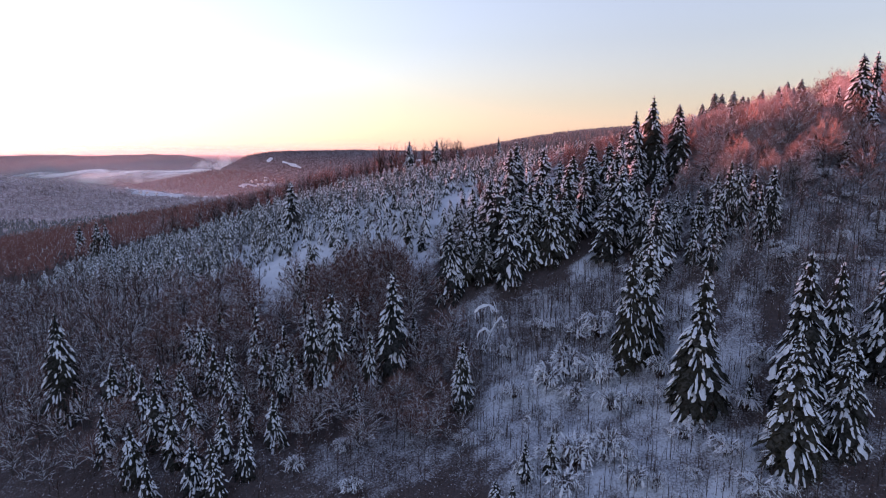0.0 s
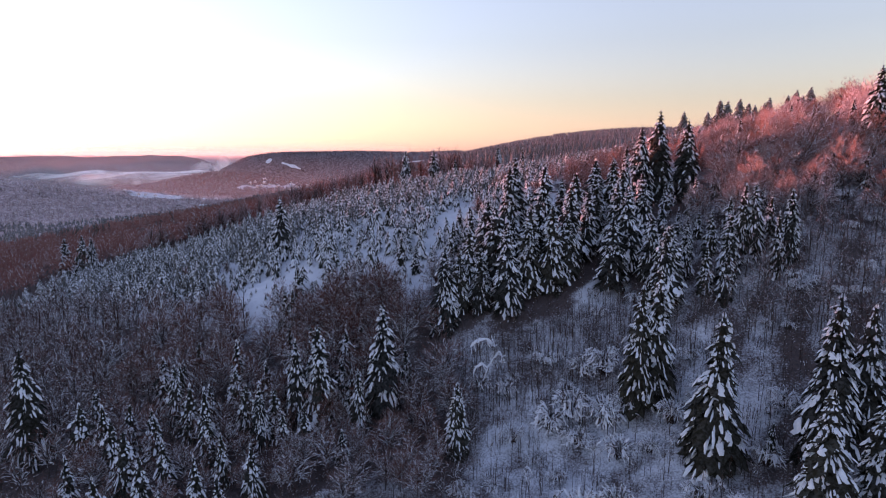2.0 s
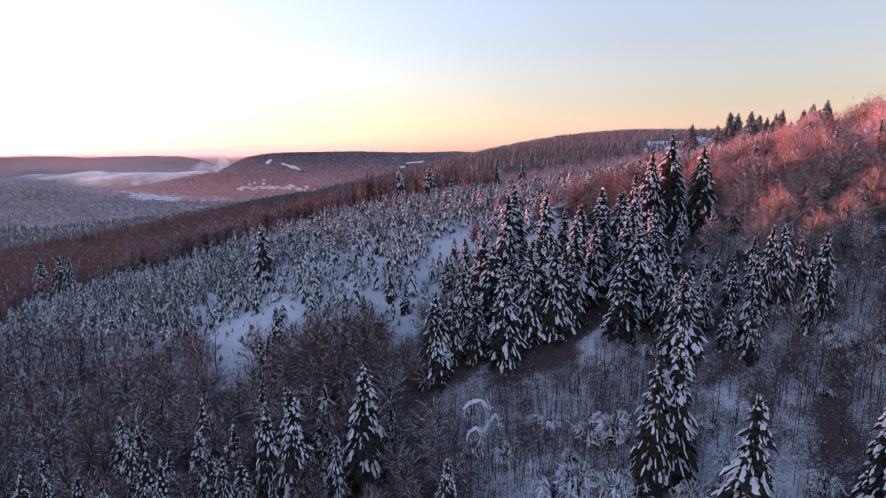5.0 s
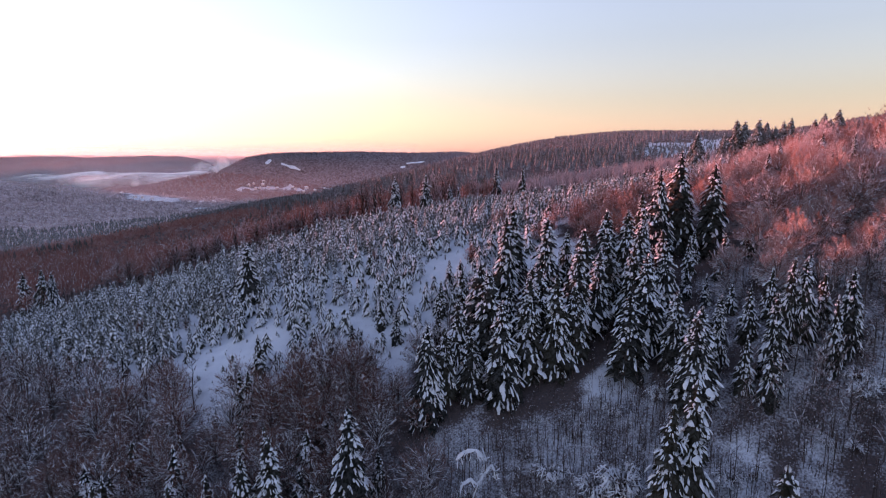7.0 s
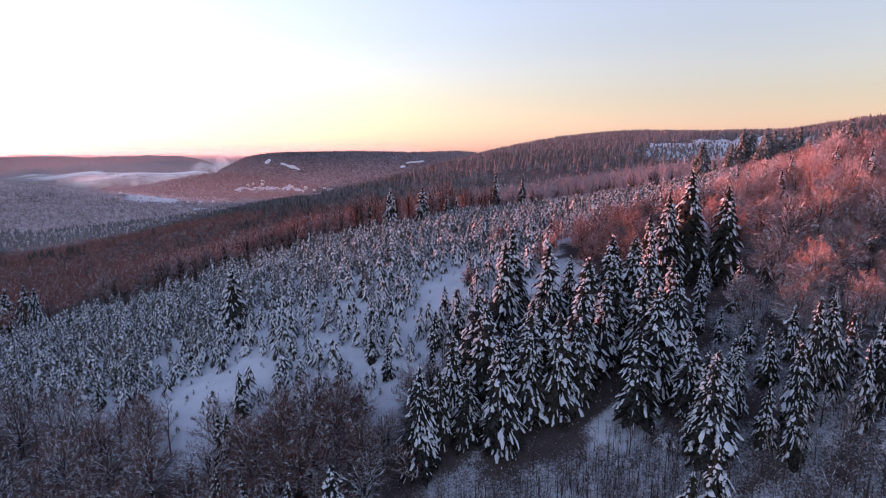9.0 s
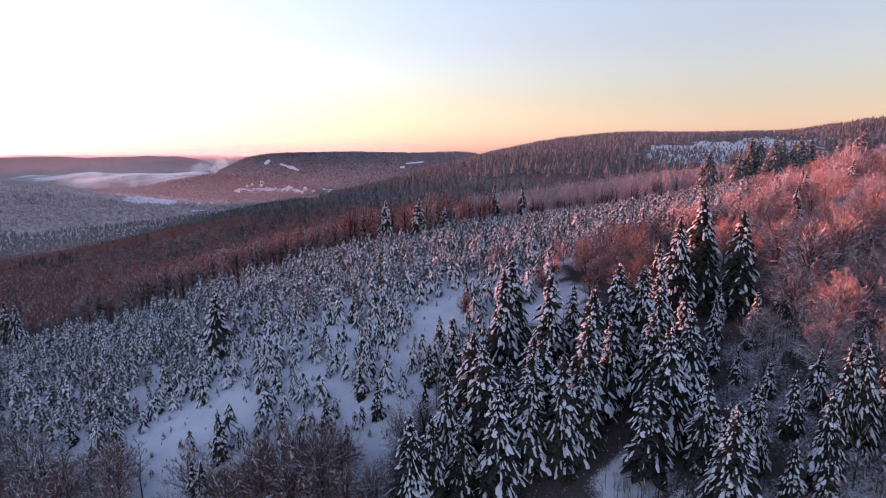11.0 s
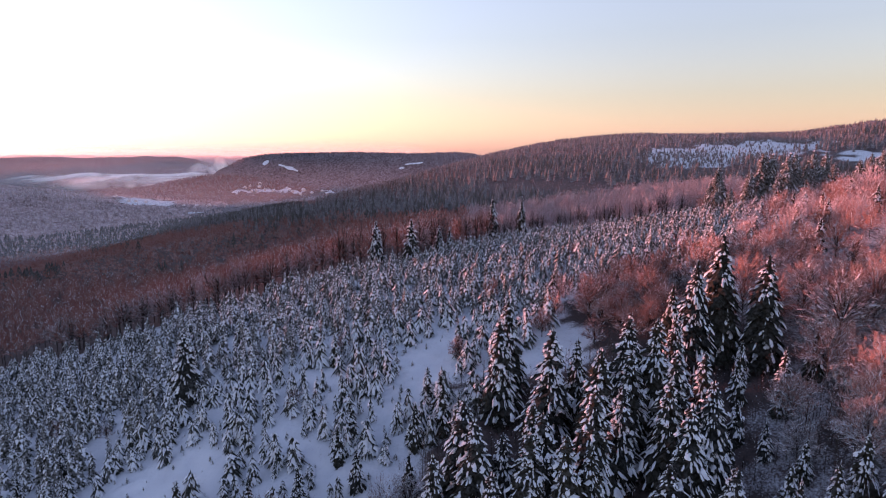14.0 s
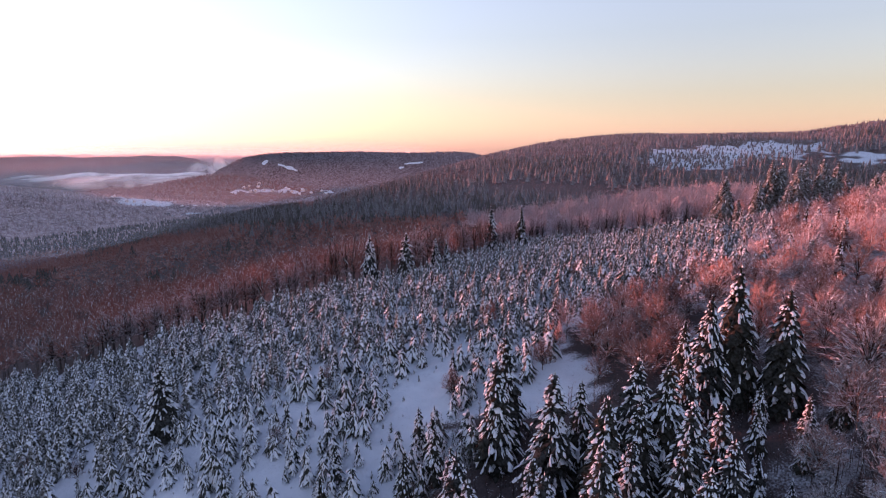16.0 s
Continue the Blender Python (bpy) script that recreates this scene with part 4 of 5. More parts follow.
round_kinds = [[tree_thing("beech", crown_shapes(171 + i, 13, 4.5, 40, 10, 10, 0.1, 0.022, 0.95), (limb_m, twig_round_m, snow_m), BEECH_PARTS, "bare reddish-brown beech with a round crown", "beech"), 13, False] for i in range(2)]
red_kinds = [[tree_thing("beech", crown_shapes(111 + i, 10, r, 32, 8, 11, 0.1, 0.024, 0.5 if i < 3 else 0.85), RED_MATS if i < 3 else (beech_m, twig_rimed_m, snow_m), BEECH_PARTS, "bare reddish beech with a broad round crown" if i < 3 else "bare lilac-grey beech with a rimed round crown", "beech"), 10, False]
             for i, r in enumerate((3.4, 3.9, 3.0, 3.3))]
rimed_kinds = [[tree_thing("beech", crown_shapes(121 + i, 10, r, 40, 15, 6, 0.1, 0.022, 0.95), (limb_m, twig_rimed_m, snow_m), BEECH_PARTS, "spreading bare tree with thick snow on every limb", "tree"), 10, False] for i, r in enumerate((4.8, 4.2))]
edge_kinds = [[tree_thing("beech", crown_shapes(125 + i, 14, r, 18, 5, 7, 0.2, 0.042, 0.0), RED_MATS if i < 2 else LILAC_MATS, BEECH_PARTS, "tall slender beech with a reddish bare crown" if i < 2 else "tall slender beech with a shade-tinted lilac rimed crown", "beech"), 14, False]
              for i, r in enumerate((2.4, 2.0, 2.6, 2.2))]


def outside(points):
    """The places that leave the foot of the glade open."""
    return points[~inside(GLADE_FOOT, points[:, 0], points[:, 1], 2)]


def near_first(points, x, y):
    return points[np.argsort(np.hypot(points[:, 0] - x, points[:, 1] - y))]


def sized(points, low, high, slim=0.85, wide=1.2):
    return [(x, y, dice.uniform(low, high), dice.uniform(0, 6.28), dice.uniform(slim, wide)) for x, y in points]


ROUND = [(-0.5, 131.3, 9), (3, 133, 8), (-17, 124, 15), (-12.5, 126, 13.5), (-21.5, 125, 13.5), (-17, 129, 13), (-8, 122, 11), (-26, 123, 12), (-14, 120, 12), (-20, 120, 12), (-10, 129, 10), (-29, 126, 10)]
for i, (x, y, h) in enumerate(ROUND):
    stand(round_kinds[i % 2], x, y, h, dice.uniform(0, 360), 1.0, label="bare reddish-brown beech with a round crown", group="beeches below the plantation")
RIMED = [(72.5, 147, 13), (64.5, 128.5, 9), (58, 134.5, 7), (80, 150, 12), (76, 137, 11), (70, 122, 8), (66, 140, 10), (84, 140, 12), (86, 130, 11), (78, 126, 9), (90, 146, 12), (72, 156, 11), (61, 124, 8.5), (68.5, 132, 10), (75, 122, 9), (55, 128, 6)]
for i, (x, y, h) in enumerate(RIMED):
    stand(rimed_kinds[i % 2], x, y, h, dice.uniform(0, 360), 1.0, group="snow-laden trees beside the grove")
PLANTED = [(11, 166, 5.5), (-20, 160, 5), (-14, 176, 5), (31, 172, 7), (28, 168, 6), (-60, 165, 5), (-75, 172, 5), (20, 190, 6), (45, 215, 6)]
for i, (x, y, h) in enumerate(PLANTED):
    stand(red_kinds[i % 3], x, y, h, dice.uniform(0, 360), 1.0, label="small bare reddish beech among young spruces", group="beeches in the plantation")
lower = near_first(outside(scatter(LOWER_WOOD, 3.1, 21, 0.92)), -20, 100)


def pole_height(x, y):
    """Scrub by the clearing, growing into a wood away from it."""
    return dice.uniform(0.75, 1.2) * (5.4 + 4.4 * float(ramp(-15, -75, x)) + 4.0 * float(ramp(92, 118, y)))


big = near_first(outside(scatter(LOWER_WOOD, 3.9, 28, 0.95)), -30, 110)
big = big[big[:, 1] > 84]
for i, (x, y) in enumerate(big[:190]):
    stand(vase_kinds[i % 3], x, y, dice.uniform(7.5, 12) * (0.66 + 0.34 * float(ramp(98, 116, y))), dice.uniform(0, 360), dice.uniform(0.85, 1.2), group="broad beeches of the lower wood")
low_poles = lower[(lower[:, 1] < 112) & (lower[:, 0] > -60)]
for i, (x, y) in enumerate(low_poles[:90]):
    stand(pole_kinds[i % 3], x, y, pole_height(x, y), dice.uniform(0, 360), dice.uniform(0.8, 1.2), group="young beeches of the lower wood")
thin_pole = [(beech_shapes(131 + i, 11, r, 10, 5, 0.2, 0.028, 5, 1.4, False, 0.15), 11) for i, r in enumerate((1.6, 2.0, 1.4))]
thin_vase = [(crown_shapes(135 + i, 11, r, 16, 4, 6, 0.16, 0.028, 0.7), 11) for i, r in enumerate((4.0, 3.4, 3.7))]
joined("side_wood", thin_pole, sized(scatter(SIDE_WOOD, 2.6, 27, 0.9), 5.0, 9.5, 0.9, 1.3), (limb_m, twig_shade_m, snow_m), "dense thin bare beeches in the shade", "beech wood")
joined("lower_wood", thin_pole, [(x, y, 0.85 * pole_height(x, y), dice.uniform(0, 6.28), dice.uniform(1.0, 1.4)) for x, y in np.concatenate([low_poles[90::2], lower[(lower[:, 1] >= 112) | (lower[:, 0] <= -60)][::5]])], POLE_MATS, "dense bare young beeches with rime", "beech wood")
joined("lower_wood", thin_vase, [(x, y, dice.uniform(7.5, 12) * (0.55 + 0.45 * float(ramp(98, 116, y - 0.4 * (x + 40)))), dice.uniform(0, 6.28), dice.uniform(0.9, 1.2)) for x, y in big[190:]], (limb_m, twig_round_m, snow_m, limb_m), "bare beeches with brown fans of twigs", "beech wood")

red = near_first(np.concatenate([scatter(RED_WOOD, 5.5, 22, 0.95), scatter(RED_PATCH, 3.4, 23, 0.95), scatter([(56, 187), (61, 172), (68, 176), (78, 189), (62, 192)], 4.4, 26, 0.9)]), 60, 140)
red = red[~((red[:, 0] + 0.35 * (red[:, 1] - 128) < 80) & (red[:, 1] < 152) & (red[:, 0] > 56))]
red = red[~((red[:, 0] < 58) & (red[:, 1] < 140))]
for i, (x, y) in enumerate(red[:105]):
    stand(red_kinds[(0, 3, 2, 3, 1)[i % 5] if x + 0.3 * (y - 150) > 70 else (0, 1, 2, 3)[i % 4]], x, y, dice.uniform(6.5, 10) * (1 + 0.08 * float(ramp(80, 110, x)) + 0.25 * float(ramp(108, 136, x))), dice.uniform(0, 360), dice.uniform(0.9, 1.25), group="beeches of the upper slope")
thin_red = [(tuft_shapes(141 + i, 10, r, 520, 0.055, 0.08, 8, 0.2), 10) for i, r in enumerate((3.0, 3.5, 2.7))]
upper = [(x, y, dice.uniform(6.5, 9.8) * (1.05 + 0.4 * float(ramp(108, 136, x)) - 0.25 * float(ramp(215, 250, y))), dice.uniform(0, 6.28), dice.uniform(1.0, 1.4)) for x, y in red[105:] if y < 225 or dice.uniform() < 0.75]
pale_ones = [p for i, p in enumerate(upper) if rough(p[0], p[1], 26, 33) + dice.uniform(-0.6, 0.6) > 0.25]
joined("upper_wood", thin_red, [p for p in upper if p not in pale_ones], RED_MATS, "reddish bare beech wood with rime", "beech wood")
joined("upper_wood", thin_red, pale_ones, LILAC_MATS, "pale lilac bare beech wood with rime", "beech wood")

mixed_in = scatter([(60, 176), (90, 190), (120, 240), (112, 262), (96, 240), (76, 208), (64, 200)], 4.6, 34, 0.8)
joined("young_spruces", low_spruces, [(x, y, 5.2 * dice.uniform(0.6, 1.4), dice.uniform(0, 6.28), dice.uniform(0.8, 1.2)) for x, y in mixed_in], (trunk_m, young_far_m, snow_m), "young snow-covered spruces among bare beeches", "young spruces")
small_ones = scatter(RED_WOOD, 15, 29, 0.8)
for i, (x, y) in enumerate(small_ones[small_ones[:, 1] > 140][:34]):
    stand(mid_kinds[i % 3], x, y, dice.uniform(5.5, 9.5), dice.uniform(0, 360), 1.05, group="spruces in the red wood")

left = scatter(LEFT_WOOD, 5.7, 24, 0.96)
thin_left = [(tuft_shapes(151 + i, 14, r, 150, 0.09, 0.28, 9), 14) for i, r in enumerate((3.2, 3.8, 2.9))]
joined("left_wood", thin_left, sized(left, 10, 15), (beech_m, twig_brown_m, snow_m), "dark reddish-brown bare beech wood", "beech wood")

# the wood's edge along the plantation
EDGE_LINE = [(-118, 231), (-80, 231), (-48, 240), (-26, 244), (-8, 250), (2, 257), (12, 281), (24, 297), (40, 333), (56, 339), (68, 329), (78, 315), (90, 304), (110, 303)]
number = 0
for (ax, ay), (bx, by) in zip(EDGE_LINE, EDGE_LINE[1:]):
    steps = int(math.hypot(bx - ax, by - ay) / 2.2)
    for i in range(steps):
        f = (i + dice.uniform(0, 1)) / steps
        pale_one, broad = ax + (bx - ax) * f > 30, ax + (bx - ax) * f < -32
        # lilac trees mixed in to give this edge its bluish shade by colour
        stand(edge_kinds[2 + number % 2 if pale_one or dice.uniform() < (0.7 if broad else 0.5) else number % 2], ax + (bx - ax) * f + dice.uniform(-4, 4), ay + (by - ay) * f + dice.uniform(1, 10), dice.uniform(16, 20) - 4 * broad - 4.5 * pale_one, dice.uniform(0, 360), dice.uniform(0.85, 1.2) * (1.5 if broad else 1), group="beeches along the plantation")
        number += 1

# ---- far woods ----

def cone_shape(seed):
    rng = random.Random(seed)
    s = Shape()
    for z0, z1, r in ((0.06, 0.62, 0.24), (0.38, 1.0, 0.15)):
        ring = len(s.v)
        for i in range(6):
            w = 6.2832 * i / 6
            q = r * rng.uniform(0.75, 1.25)
            s.v.append((q * math.cos(w), q * math.sin(w), z0 + rng.uniform(-0.05, 0.05)))
        s.v.append((0, 0, z1))
        s.f += [(ring + i, ring + (i + 1) % 6, ring + 6) for i in range(6)]
    return [s]


def crown_shape(seed, count):
    """A far bare crown: a round fan of twigs."""
    return [tuft_shapes(seed, 1.0, 0.36, count, 0.024, 0.2)[1]]


# the belt's shade is put into its lilac twigs
joined("pale_beech_belt", [(tuft_shapes(i + 60, 10, 2.8, 190, 0.08, 0.06), 10) for i in range(4)], sized(scatter(BELT, 4.6, 31), 11, 15, 0.85, 1.15), LILAC_MATS, "belt of rimed beeches in shade-tinted lilac", "beech wood")
slope = scatter(LEFT_SLOPE, 7.5, 47, 0.95)
kind_of = rough(slope[:, 0], slope[:, 1], 150, 19) + dice.uniform(-0.5, 0.5, len(slope))
joined("slope_beeches", [(crown_shape(i + 20, 28), 1.0) for i in range(5)], sized(slope[kind_of < 0.75], 10, 14), [twig_brown_m], "dark bare forest on the valley side", "beech forest")
joined("slope_spruces", [(cone_shape(i + 30), 1.0) for i in range(4)], sized(slope[kind_of >= 0.75], 8, 13, 0.9, 1.4), [cone_m], "dark spruces on the valley side", "spruce forest")
far = scatter(MOUNTAIN, 8.5, 41)
far = far[~(inside(MEADOW, far[:, 0], far[:, 1], 30) | inside(STRIP, far[:, 0], far[:, 1], 12))]
lone = scatter(MEADOW, 7.0, 45, 0.55)
joined("meadow_spruces", [(cone_shape(i + 50), 1.0) for i in range(4)], sized(lone, 2.5, 6.5), [cone_m], "small scattered spruces on the snowy meadow", "spruces")
scrub = scatter(MEADOW, 7.0, 46, 0.8)
scrub = scrub[scrub[:, 1] + 0.35 * scrub[:, 0] + 22 * rough(scrub[:, 0], scrub[:, 1], 70, 48) + dice.uniform(-30, 30, len(scrub)) < 1105]
joined("meadow_scrub", [(cone_shape(i + 54), 1.0) for i in range(4)], sized(scrub, 3, 7, 0.8, 1.2), [frosted_cone_m], "frosted young spruces at the foot of the snowy meadow", "young spruces")
mixed = rough(far[:, 0], far[:, 1], 260, 17) + dice.uniform(-0.5, 0.5, len(far))
frosted = far[(mixed > -0.25) & (dice.uniform(size=len(far)) < 0.62)]
joined("mountain_spruces", [(cone_shape(i), 1.0) for i in range(4)], sized(frosted, 9, 15, 0.7, 1.05), [frosted_cone_m], "far spruce forest whitened by frost", "spruce forest")
joined("mountain_spruces", [(cone_shape(i), 1.0) for i in range(4)], sized(far[mixed > 0.1], 7, 13, 0.8, 1.3), [cone_m], "far spruce forest dusted with snow", "spruce forest")
joined("mountain_beeches", [(crown_shape(i, 15), 1.0) for i in range(4)], sized(far[mixed <= 0.1], 6.5, 10, 0.9, 1.4), [twig_far_m], "far reddish beech forest", "beech forest")
pale, dark_edge = scatter(PALE_HILL, 11.5, 43), scatter(VALLEY_WOOD, 8.0, 44)
pale, dark_edge = [p[~np.any([inside(glade, p[:, 0], p[:, 1], 20) for glade in GLADES], axis=0)] for p in (pale, dark_edge)]
joined("valley_spruces", [(cone_shape(i + 13), 1.0) for i in range(4)], sized(dark_edge, 6, 10, 0.9, 1.4), [cone_m], "dark spruce forest at the valley's edge", "spruce forest")
joined("pale_hill_spruces", [(cone_shape(i + 9), 1.0) for i in range(4)], sized(pale, 7, 11), [wood_pale_m], "pale rimed forest on the far slope", "forest")

for name, poly, gap, label in (("far_hill_forest", MIDDLE_HILL, 13.0, "brown forest on the low hill in the valley"), ("table_hill_forest", TABLE_HILL, 17.0, "grey-brown forest on the far flat-topped hill")):
    trees = scatter(poly, gap, 48)
    keep = ~np.any([inside(glade, trees[:, 0], trees[:, 1], 20) for glade in GLADES], axis=0)
    joined(name, [(cone_shape(i + 70), 1.0) for i in range(4)], sized(trees[keep], 7, 12, 1.2, 1.9), [wood_brown_m], label, "forest")

# ---- the clearing at the foot of the slope ----
def bush_shapes(seed, height, radius, stems):
    """A thicket of arching stems pressed down by thick snow."""
    rng = random.Random(seed)
    wood, twigs, snow = Shape(), Shape(), Shape()
    for k in range(stems):
        a = k * 2.4 + rng.uniform(-0.4, 0.4)
        out, side = Vector((math.cos(a), math.sin(a), 0)), Vector((-math.sin(a), math.cos(a), 0))
        long, tall = radius * rng.uniform(0.45, 1.1), height * rng.uniform(0.5, 1.05)
        foot = out * (0.25 * radius * rng.random()) + Vector((0, 0, -0.2))
        path = [foot, foot + out * 0.3 * long + Vector((0, 0, 0.75 * tall)), foot + out * 0.65 * long + Vector((0, 0, tall)), foot + out * long + Vector((0, 0, tall * rng.uniform(0.35, 0.85)))]
        wood.tube(path, [0.05, 0.04, 0.03, 0], 3)
        for p, q in zip(path[1:], path[2:]):
            if rng.random() < 0.85:
                s0 = rng.uniform(0.0, 0.3)
                snow.lump([p.lerp(q, s0 + (1.05 - s0) * f) + Vector((0, 0, 0.07)) for f in (0, 0.35, 0.7, 1)], side, rng.uniform(0.05, 0.13), rng.uniform(0.08, 0.15), rng)
            for j in range(6):
                b = p.lerp(q, rng.random())
                tip = b + out * rng.uniform(-0.1, 0.7) + side * rng.uniform(-0.7, 0.7) + Vector((0, 0, rng.uniform(-0.7, 0.4)))
                twigs.spike(b, tip, 0.022)
                if rng.random() < 0.6:
                    snow.lump([b.lerp(tip, f) + Vector((0, 0, 0.03)) for f in (0.15, 0.5, 0.85)], side, rng.uniform(0.03, 0.08), 0.06, rng)
    return wood, twigs, snow


bush_kinds = [[tree_thing("bush", bush_shapes(201 + i, 2.4, 1.8, n), (limb_m, twig_m, snow_m), ("stem", "crown", "snow"), "bare bush weighed down by snow", "bush"), 2.4, False] for i, n in enumerate((34, 40, 28))]
BUSHES = [(12.7, 96, 2.6, 1.1), (19, 96.5, 4.0, 1.0), (22.5, 97.5, 4.6, 0.9), (19.8, 78, 4.4, 0.9), (16.5, 79, 2.6, 1.2), (24.5, 78, 4.0, 0.8), (28.3, 89, 3.2, 1.1), (29.4, 103, 4.6, 0.9), (26, 104, 3.2, 1.1),
          (36.9, 91.5, 3.6, 0.8), (27.5, 95, 4.4, 0.9), (31, 95.5, 3.2, 1.1), (17.2, 73.5, 3.0, 1.2), (29.4, 71.2, 2.0, 0.9), (20.1, 108, 2.4, 1.2), (12.6, 105, 2.2, 1.2), (-24.9, 92, 2.2, 0.9),
          (-16.5, 86, 2.0, 1.0), (-23.5, 82.5, 1.8, 1.2), (-13.8, 77.6, 1.8, 1.2), (46, 81, 3.0, 1.0), (52, 88, 2.4, 1.2), (40, 74, 2.6, 1.1), (36, 78.5, 2.0, 1.3), (43, 94, 2.8, 1.1)]
for i, (x, y, h, g) in enumerate(BUSHES):
    stand(bush_kinds[i % 3], x, y, h, dice.uniform(0, 360), g, group="bushes in the clearing")
for i, (x, y) in enumerate(np.concatenate([scatter(CLEARING, 6.5, 61, 0.8), scatter(SIDE_WOOD, 6.5, 72, 0.8)])):
    stand(bush_kinds[i % 3], x, y, dice.uniform(1.0, 2.4), dice.uniform(0, 360), dice.uniform(0.9, 1.5), group="bushes in the clearing")
sapling = [(beech_shapes(161 + i, 5, 0.6, 5, 3, 0.25, 0.02, 2, 1.3, False, 0.2), 5) for i in range(5)]
joined("saplings", sapling, sized(np.concatenate([scatter(CLEARING, 1.7, 62, 0.8), scatter(RIGHT_SCRUB, 1.6, 67, 0.9), scatter(SIDE_WOOD, 1.8, 71, 0.9), scatter(GROVE_FLOOR, 2.1, 68, 0.8), scatter(THICKET_FLOOR, 1.3, 73, 0.9)]), 2.2, 6.2), POLE_MATS, "thin bare saplings in the snow of the clearing", "saplings")
BRUSH = [(-62, 84), (-20, 60), (8, 60), (8, 96), (6, 116), (-14, 122), (-40, 118), (-60, 112)]
scrub = [(shoot_shapes(211 + i, 2.6, 7, 0.8), 2.6) for i in range(6)]
joined("undergrowth", scrub, sized(np.concatenate([scatter(BRUSH, 1.5, 63, 0.9), scatter(LOWER_WOOD, 3.6, 74, 0.85), scatter(RIGHT_SCRUB, 1.9, 64, 0.85), scatter(GROVE_FLOOR, 2.2, 65, 0.9), scatter(CLEARING, 2.1, 66, 0.75), scatter(THICKET_FLOOR, 1.3, 70, 0.9), scatter(SIDE_WOOD, 2.0, 75, 0.9)]), 1.0, 3.2), POLE_MATS, "snowy undergrowth of bare brambles and shoots", "undergrowth")


def bowed_tree(x, y, size, turn):
    """A thin tree bent over by a thick load of snow, with two bent limbs."""
    rng = random.Random(9)
    wood, twigs, snow = Shape(), Shape(), Shape()
    stem = [Vector(p) for p in ((0, 0, -0.3), (0.25, 0.1, 1.2), (0.95, 0.2, 2.5), (1.75, 0.1, 3.7), (1.85, 0, 4.9), (1.3, -0.1, 6.0))]
    limbs = [[stem[4], Vector((0.6, 0.2, 5.6)), Vector((-0.7, 0.3, 5.4)), Vector((-1.7, 0.3, 4.7))], [stem[2], Vector((0.0, 0.1, 3.0)), Vector((-0.8, 0.2, 2.6)), Vector((-1.2, 0.2, 2.0))], [stem[3], Vector((2.5, 0.2, 4.2)), Vector((3.0, 0.3, 3.7)), Vector((3.2, 0.3, 3.0))]]
    wood.tube(stem, [0.13, 0.12, 0.1, 0.08, 0.06, 0], 5)
    for path in [stem[1:]] + limbs:
        wood.tube(path, [0.06] * (len(path) - 1) + [0], 4)
        for a, b in zip(path, path[1:]):
            across = Vector((0, 1, 0)) if abs(b.x - a.x) > 0.3 else Vector((1, 0, 0))
            snow.lump([a.lerp(b, q) + Vector((0, 0, 0.1)) for q in (-0.05, 0.3, 0.7, 1.0)], across, rng.uniform(0.14, 0.3), 0.22, rng)
            for k in range(8):
                q = a.lerp(b, rng.random())
                tip = q + Vector((rng.uniform(-0.7, 0.7), rng.uniform(-0.6, 0.6), rng.uniform(-1.0, 0.4)))
                twigs.spike(q, tip, 0.025)
                if rng.random() < 0.5:
                    snow.lump([q.lerp(tip, s) + Vector((0, 0, 0.05)) for s in (0.2, 0.5, 0.8)], Vector((1, 0, 0)), 0.08, 0.08, rng)
    root = tree_thing("bowed_tree", (wood, twigs, snow), (limb_m, twig_m, snow_m), BEECH_PARTS, "thin bare tree bent over by thick snow", "tree")
    root.matrix_basis = pose(x, y, float(land(x, y)), 0, 0, turn) @ Matrix.Diagonal((0.7 * size, 0.7 * size, size, 1))


bowed_tree(8.2, 107.0, 1.8, 0)
bowed_tree(24, 95, 0.8, 200)
bowed_tree(14, 86, 0.7, 120)


# ---- houses in the valley ----
def house(x, y, long, wide, high, turn, wall_material, roof_material):
    root = new("house")
    tagged(root, "small pale house with a snow-covered gable roof", "house", group="village in the valley")
    wall, roof = Shape(), Shape()
    a, b = long / 2, wide / 2
    wall.v = [(-a, -b, -2), (a, -b, -2), (a, b, -2), (-a, b, -2), (-a, -b, high), (a, -b, high), (a, b, high), (-a, b, high), (-a, 0, high + 0.8 * b), (a, 0, high + 0.8 * b)]
    wall.f = [(0, 1, 5), (0, 5, 4), (2, 3, 7), (2, 7, 6), (1, 2, 6), (1, 6, 5), (3, 0, 4), (3, 4, 7), (5, 6, 9), (7, 4, 8)]
    c, d, h0, h1 = a + 0.6, b + 0.7, high - 0.35, high + 0.8 * b + 0.3
    roof.v = [(-c, -d, h0), (c, -d, h0), (c, 0, h1), (-c, 0, h1), (-c, d, h0), (c, d, h0), (-c, -d, h0 + 0.5), (c, -d, h0 + 0.5), (c, 0, h1 + 0.5), (-c, 0, h1 + 0.5), (-c, d, h0 + 0.5), (c, d, h0 + 0.5)]
    for quad in ((6, 7, 8, 9), (9, 8, 11, 10), (0, 3, 2, 1), (3, 4, 5, 2), (0, 1, 7, 6), (4, 10, 11, 5), (0, 6, 9, 3), (3, 9, 10, 4), (1, 2, 8, 7), (2, 5, 11, 8)):
        roof.f += [(quad[0], quad[1], quad[2]), (quad[0], quad[2], quad[3])]
    for shape, material, name in ((wall, wall_material, "wall"), (roof, roof_material, "roof")):
        ob = new(name, shape.mesh(name, material))
        ob.parent = root
    root.matrix_basis = pose(x, y, float(land(x, y)) + 1, 0, 0, turn)


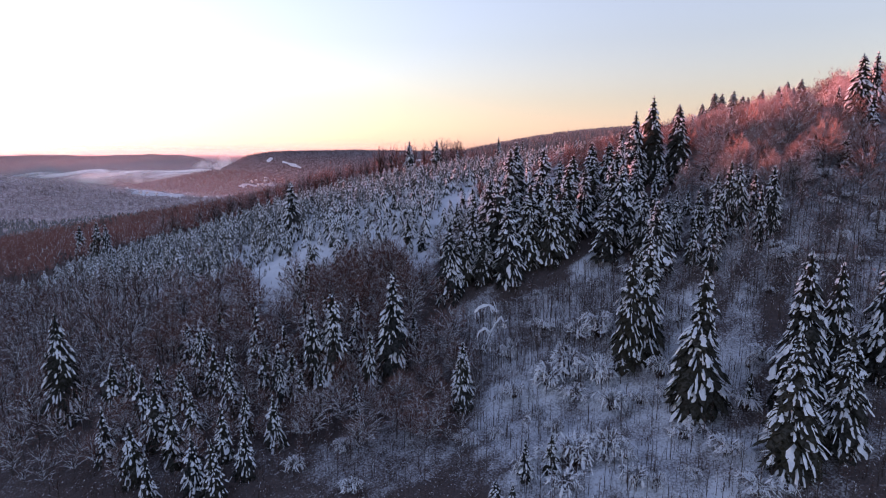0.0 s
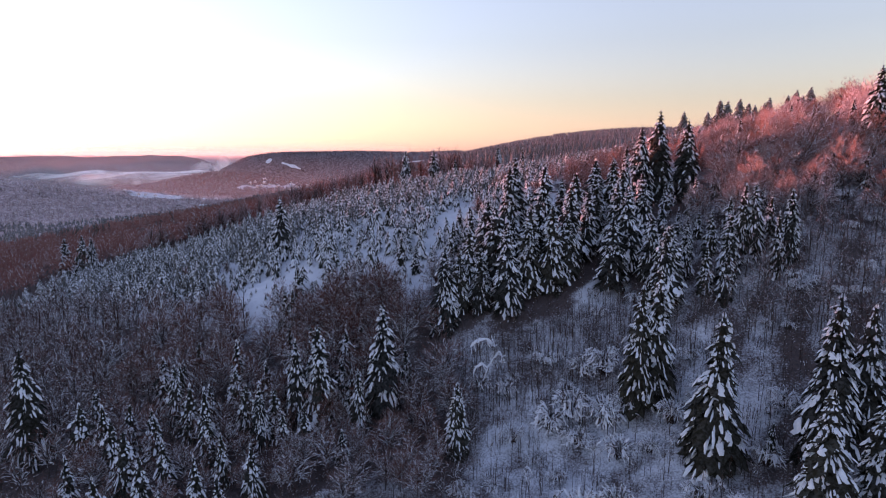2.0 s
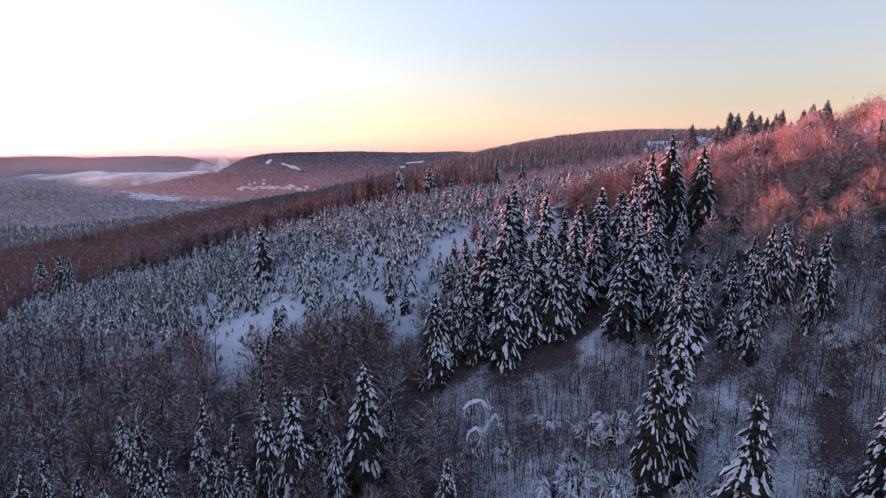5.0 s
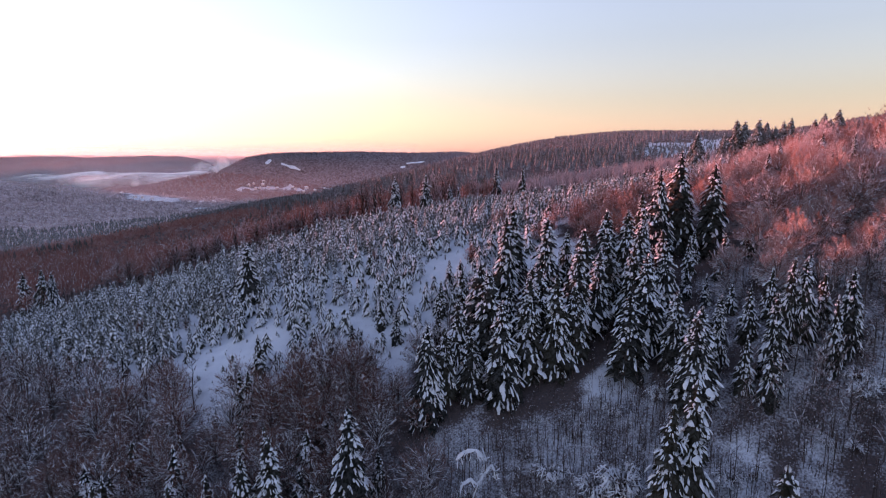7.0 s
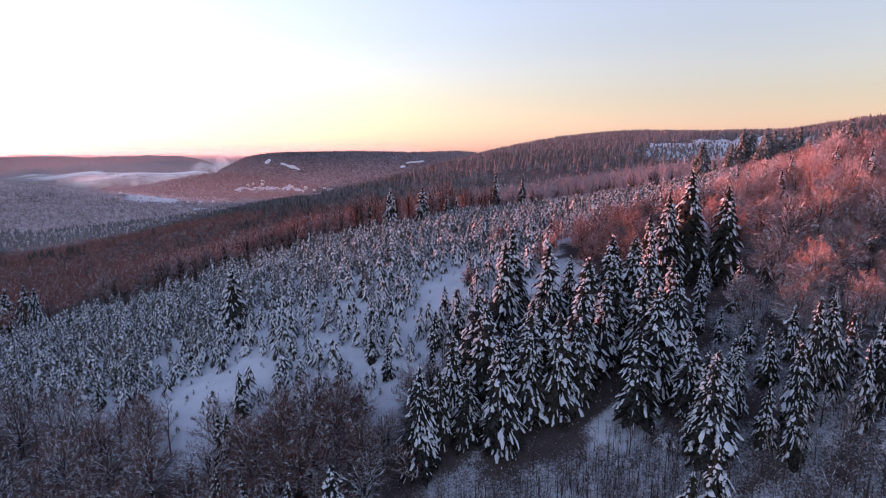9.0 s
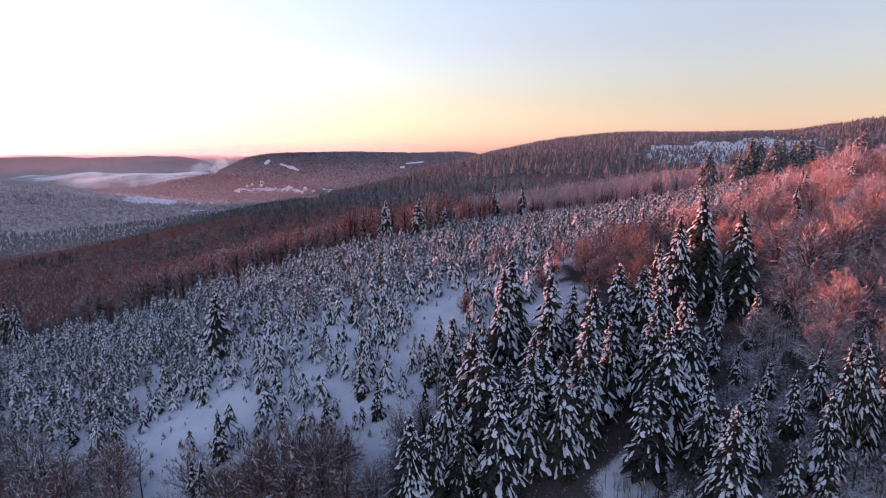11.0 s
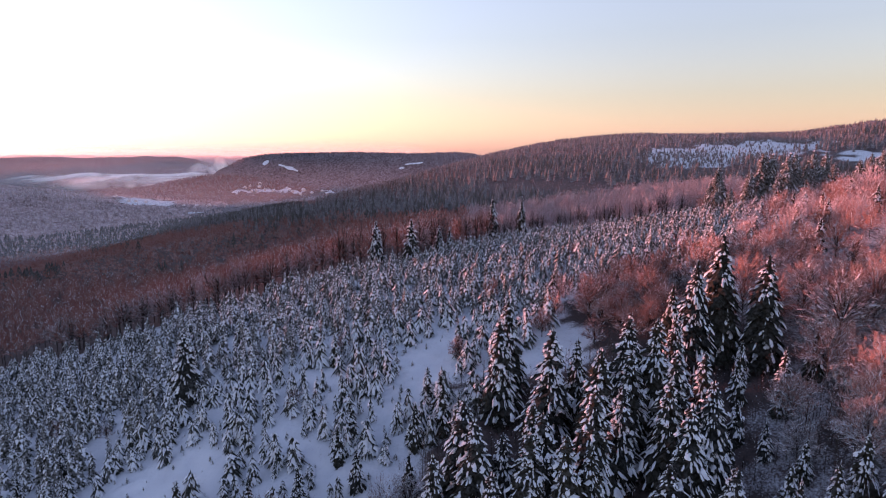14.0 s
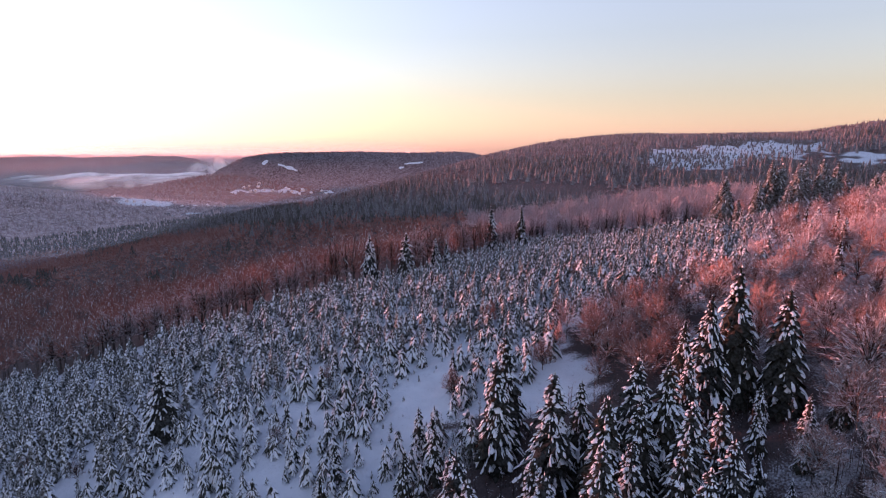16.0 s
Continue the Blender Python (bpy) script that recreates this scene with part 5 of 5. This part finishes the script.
plaster, pn, pl = surface("pale_plaster", 0.9)
pl.new(blend(pn, pl, spots(pn, pl, 0.8, 0.3, 0.7), (0.62, 0.57, 0.52), (0.48, 0.44, 0.41)), pn["Principled BSDF"].inputs["Base Color"])
for cx_h, cy_h, count in ((-560, 2095, 17), (-840, 1720, 11)):
    for k in range(count):
        house(cx_h + dice.uniform(-150, 150), cy_h + dice.uniform(-60, 60), dice.uniform(7, 12), dice.uniform(6, 8), dice.uniform(3, 5), dice.uniform(0, 180), plaster, snow_m)


# ---- mist in the valley ----
def veil(name, distance, a0, a1, z0, z1, material, label):
    """A standing bank of haze, curved round the valley; its own space is a disc of radius 1."""
    v, f, count, rows = [], [], 40, 8
    for r in range(rows + 1):
        for k in range(count + 1):
            u, w = -1 + 2 * k / count, -1 + 2 * r / rows
            v.append((u, 0.06 * math.cos(u * 2), w))
    for r in range(rows):
        for k in range(count):
            a = r * (count + 1) + k
            f += [(a, a + 1, a + count + 2, a + count + 1)]
    ob = link_mesh(name, v, f, [material], None, True)
    mid, half = radians((a0 + a1) / 2), distance * math.tan(radians((a1 - a0) / 2))
    ob.matrix_basis = pose(distance * math.sin(mid), distance * math.cos(mid), (z0 + z1) / 2, 0, 0, -math.degrees(mid)) @ Matrix.Diagonal((half, half, (z1 - z0) / 2, 1))
    ob.visible_shadow = False
    return tagged(ob, label, "haze", kind="stuff")


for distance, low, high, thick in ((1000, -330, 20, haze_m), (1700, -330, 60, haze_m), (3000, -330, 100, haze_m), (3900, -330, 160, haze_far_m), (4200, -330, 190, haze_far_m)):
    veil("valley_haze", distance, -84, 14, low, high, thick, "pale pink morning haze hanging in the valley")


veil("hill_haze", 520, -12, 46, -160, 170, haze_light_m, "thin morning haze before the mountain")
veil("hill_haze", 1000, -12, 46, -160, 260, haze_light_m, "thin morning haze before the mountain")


def fog(x, y, z, rx, ry, high, seed):
    """A domed fog bank on the valley floor."""
    v, f, count, rings = [(0, 0, high / 1000)], [], 40, 10
    for r in range(1, rings + 1):
        for k in range(count):
            a, s = 6.2832 * k / count, r / rings
            px, py = math.cos(a) * s, math.sin(a) * s
            v.append((px, py, high / 1000 * (1 - s * s) * (1 + 0.5 * float(rough(px * rx, py * ry, 260, seed)))))
    for k in range(count):
        f.append((0, 1 + k, 1 + (k + 1) % count))
        for r in range(rings - 1):
            a, b = 1 + r * count + k, 1 + r * count + (k + 1) % count
            f += [(a, a + count, b + count), (a, b + count, b)]
    ob = link_mesh("fog_bank", v, f, [fog_m], None, True)
    ob.matrix_basis = pose(x, y, z) @ Matrix.Diagonal((rx, ry, 1000, 1))
    ob.visible_shadow = False
    return tagged(ob, "white fog bank filling the valley floor", "fog", kind="stuff")


for distance, a0, a1, low, high in ((3300, -24.2, -18.8, -120, 24), (3250, -21.6, -20.2, -60, 46), (2780, -35.5, -20.5, -104, -32), (2700, -28.0, -20.0, -112, -44)):
    veil("valley_fog", distance, a0, a1, low, high, fog_m, "bright white fog drifting up from the valley")
fog(-1350, 2650, -70, 620, 320, 28, 81)
fog(-1290, 3400, -95, 330, 260, 62, 82)
fog(-1750, 2850, -72, 420, 240, 22, 83)


def snow_field(ax, ay, bx, by, deep, seed):
    """A bare ravine or field full of snow on the far hillside, lying on the slope with a ragged rim."""
    v, f, count, rows = [], [], 24, 6
    for k in range(count + 1):
        u = k / count
        edge = deep * (0.35 + 0.65 * math.sin(math.pi * min(max(u, 0.04), 0.96)) ** 0.6)
        for r in range(rows + 1):
            w = -1 + 2 * r / rows
            x, y = ax + (bx - ax) * u, ay + (by - ay) * u
            y += w * edge * (1 + 0.4 * float(rough(x + 400 * w, y, 40, seed)))
            v.append((x, y, float(land(x, y)) + 8))
    for k in range(count):
        for r in range(rows):
            a = k * (rows + 1) + r
            f.append((a, a + rows + 1, a + rows + 2, a + 1))
    ob = link_mesh("snow_field", v, f, [snow_m], None, True)
    return tagged(ob, "white snow field on the far wooded hillside", "snow field", kind="stuff")


for ax, ay, bx, by, deep in ((-888, 2884, -860, 2894, 13), (-808, 2877, -705, 2846, 7), (-185, 2872, -95, 2880, 5), (-212, 2852, -186, 2854, 5)):
    snow_field(ax, ay, bx, by, deep, 90)
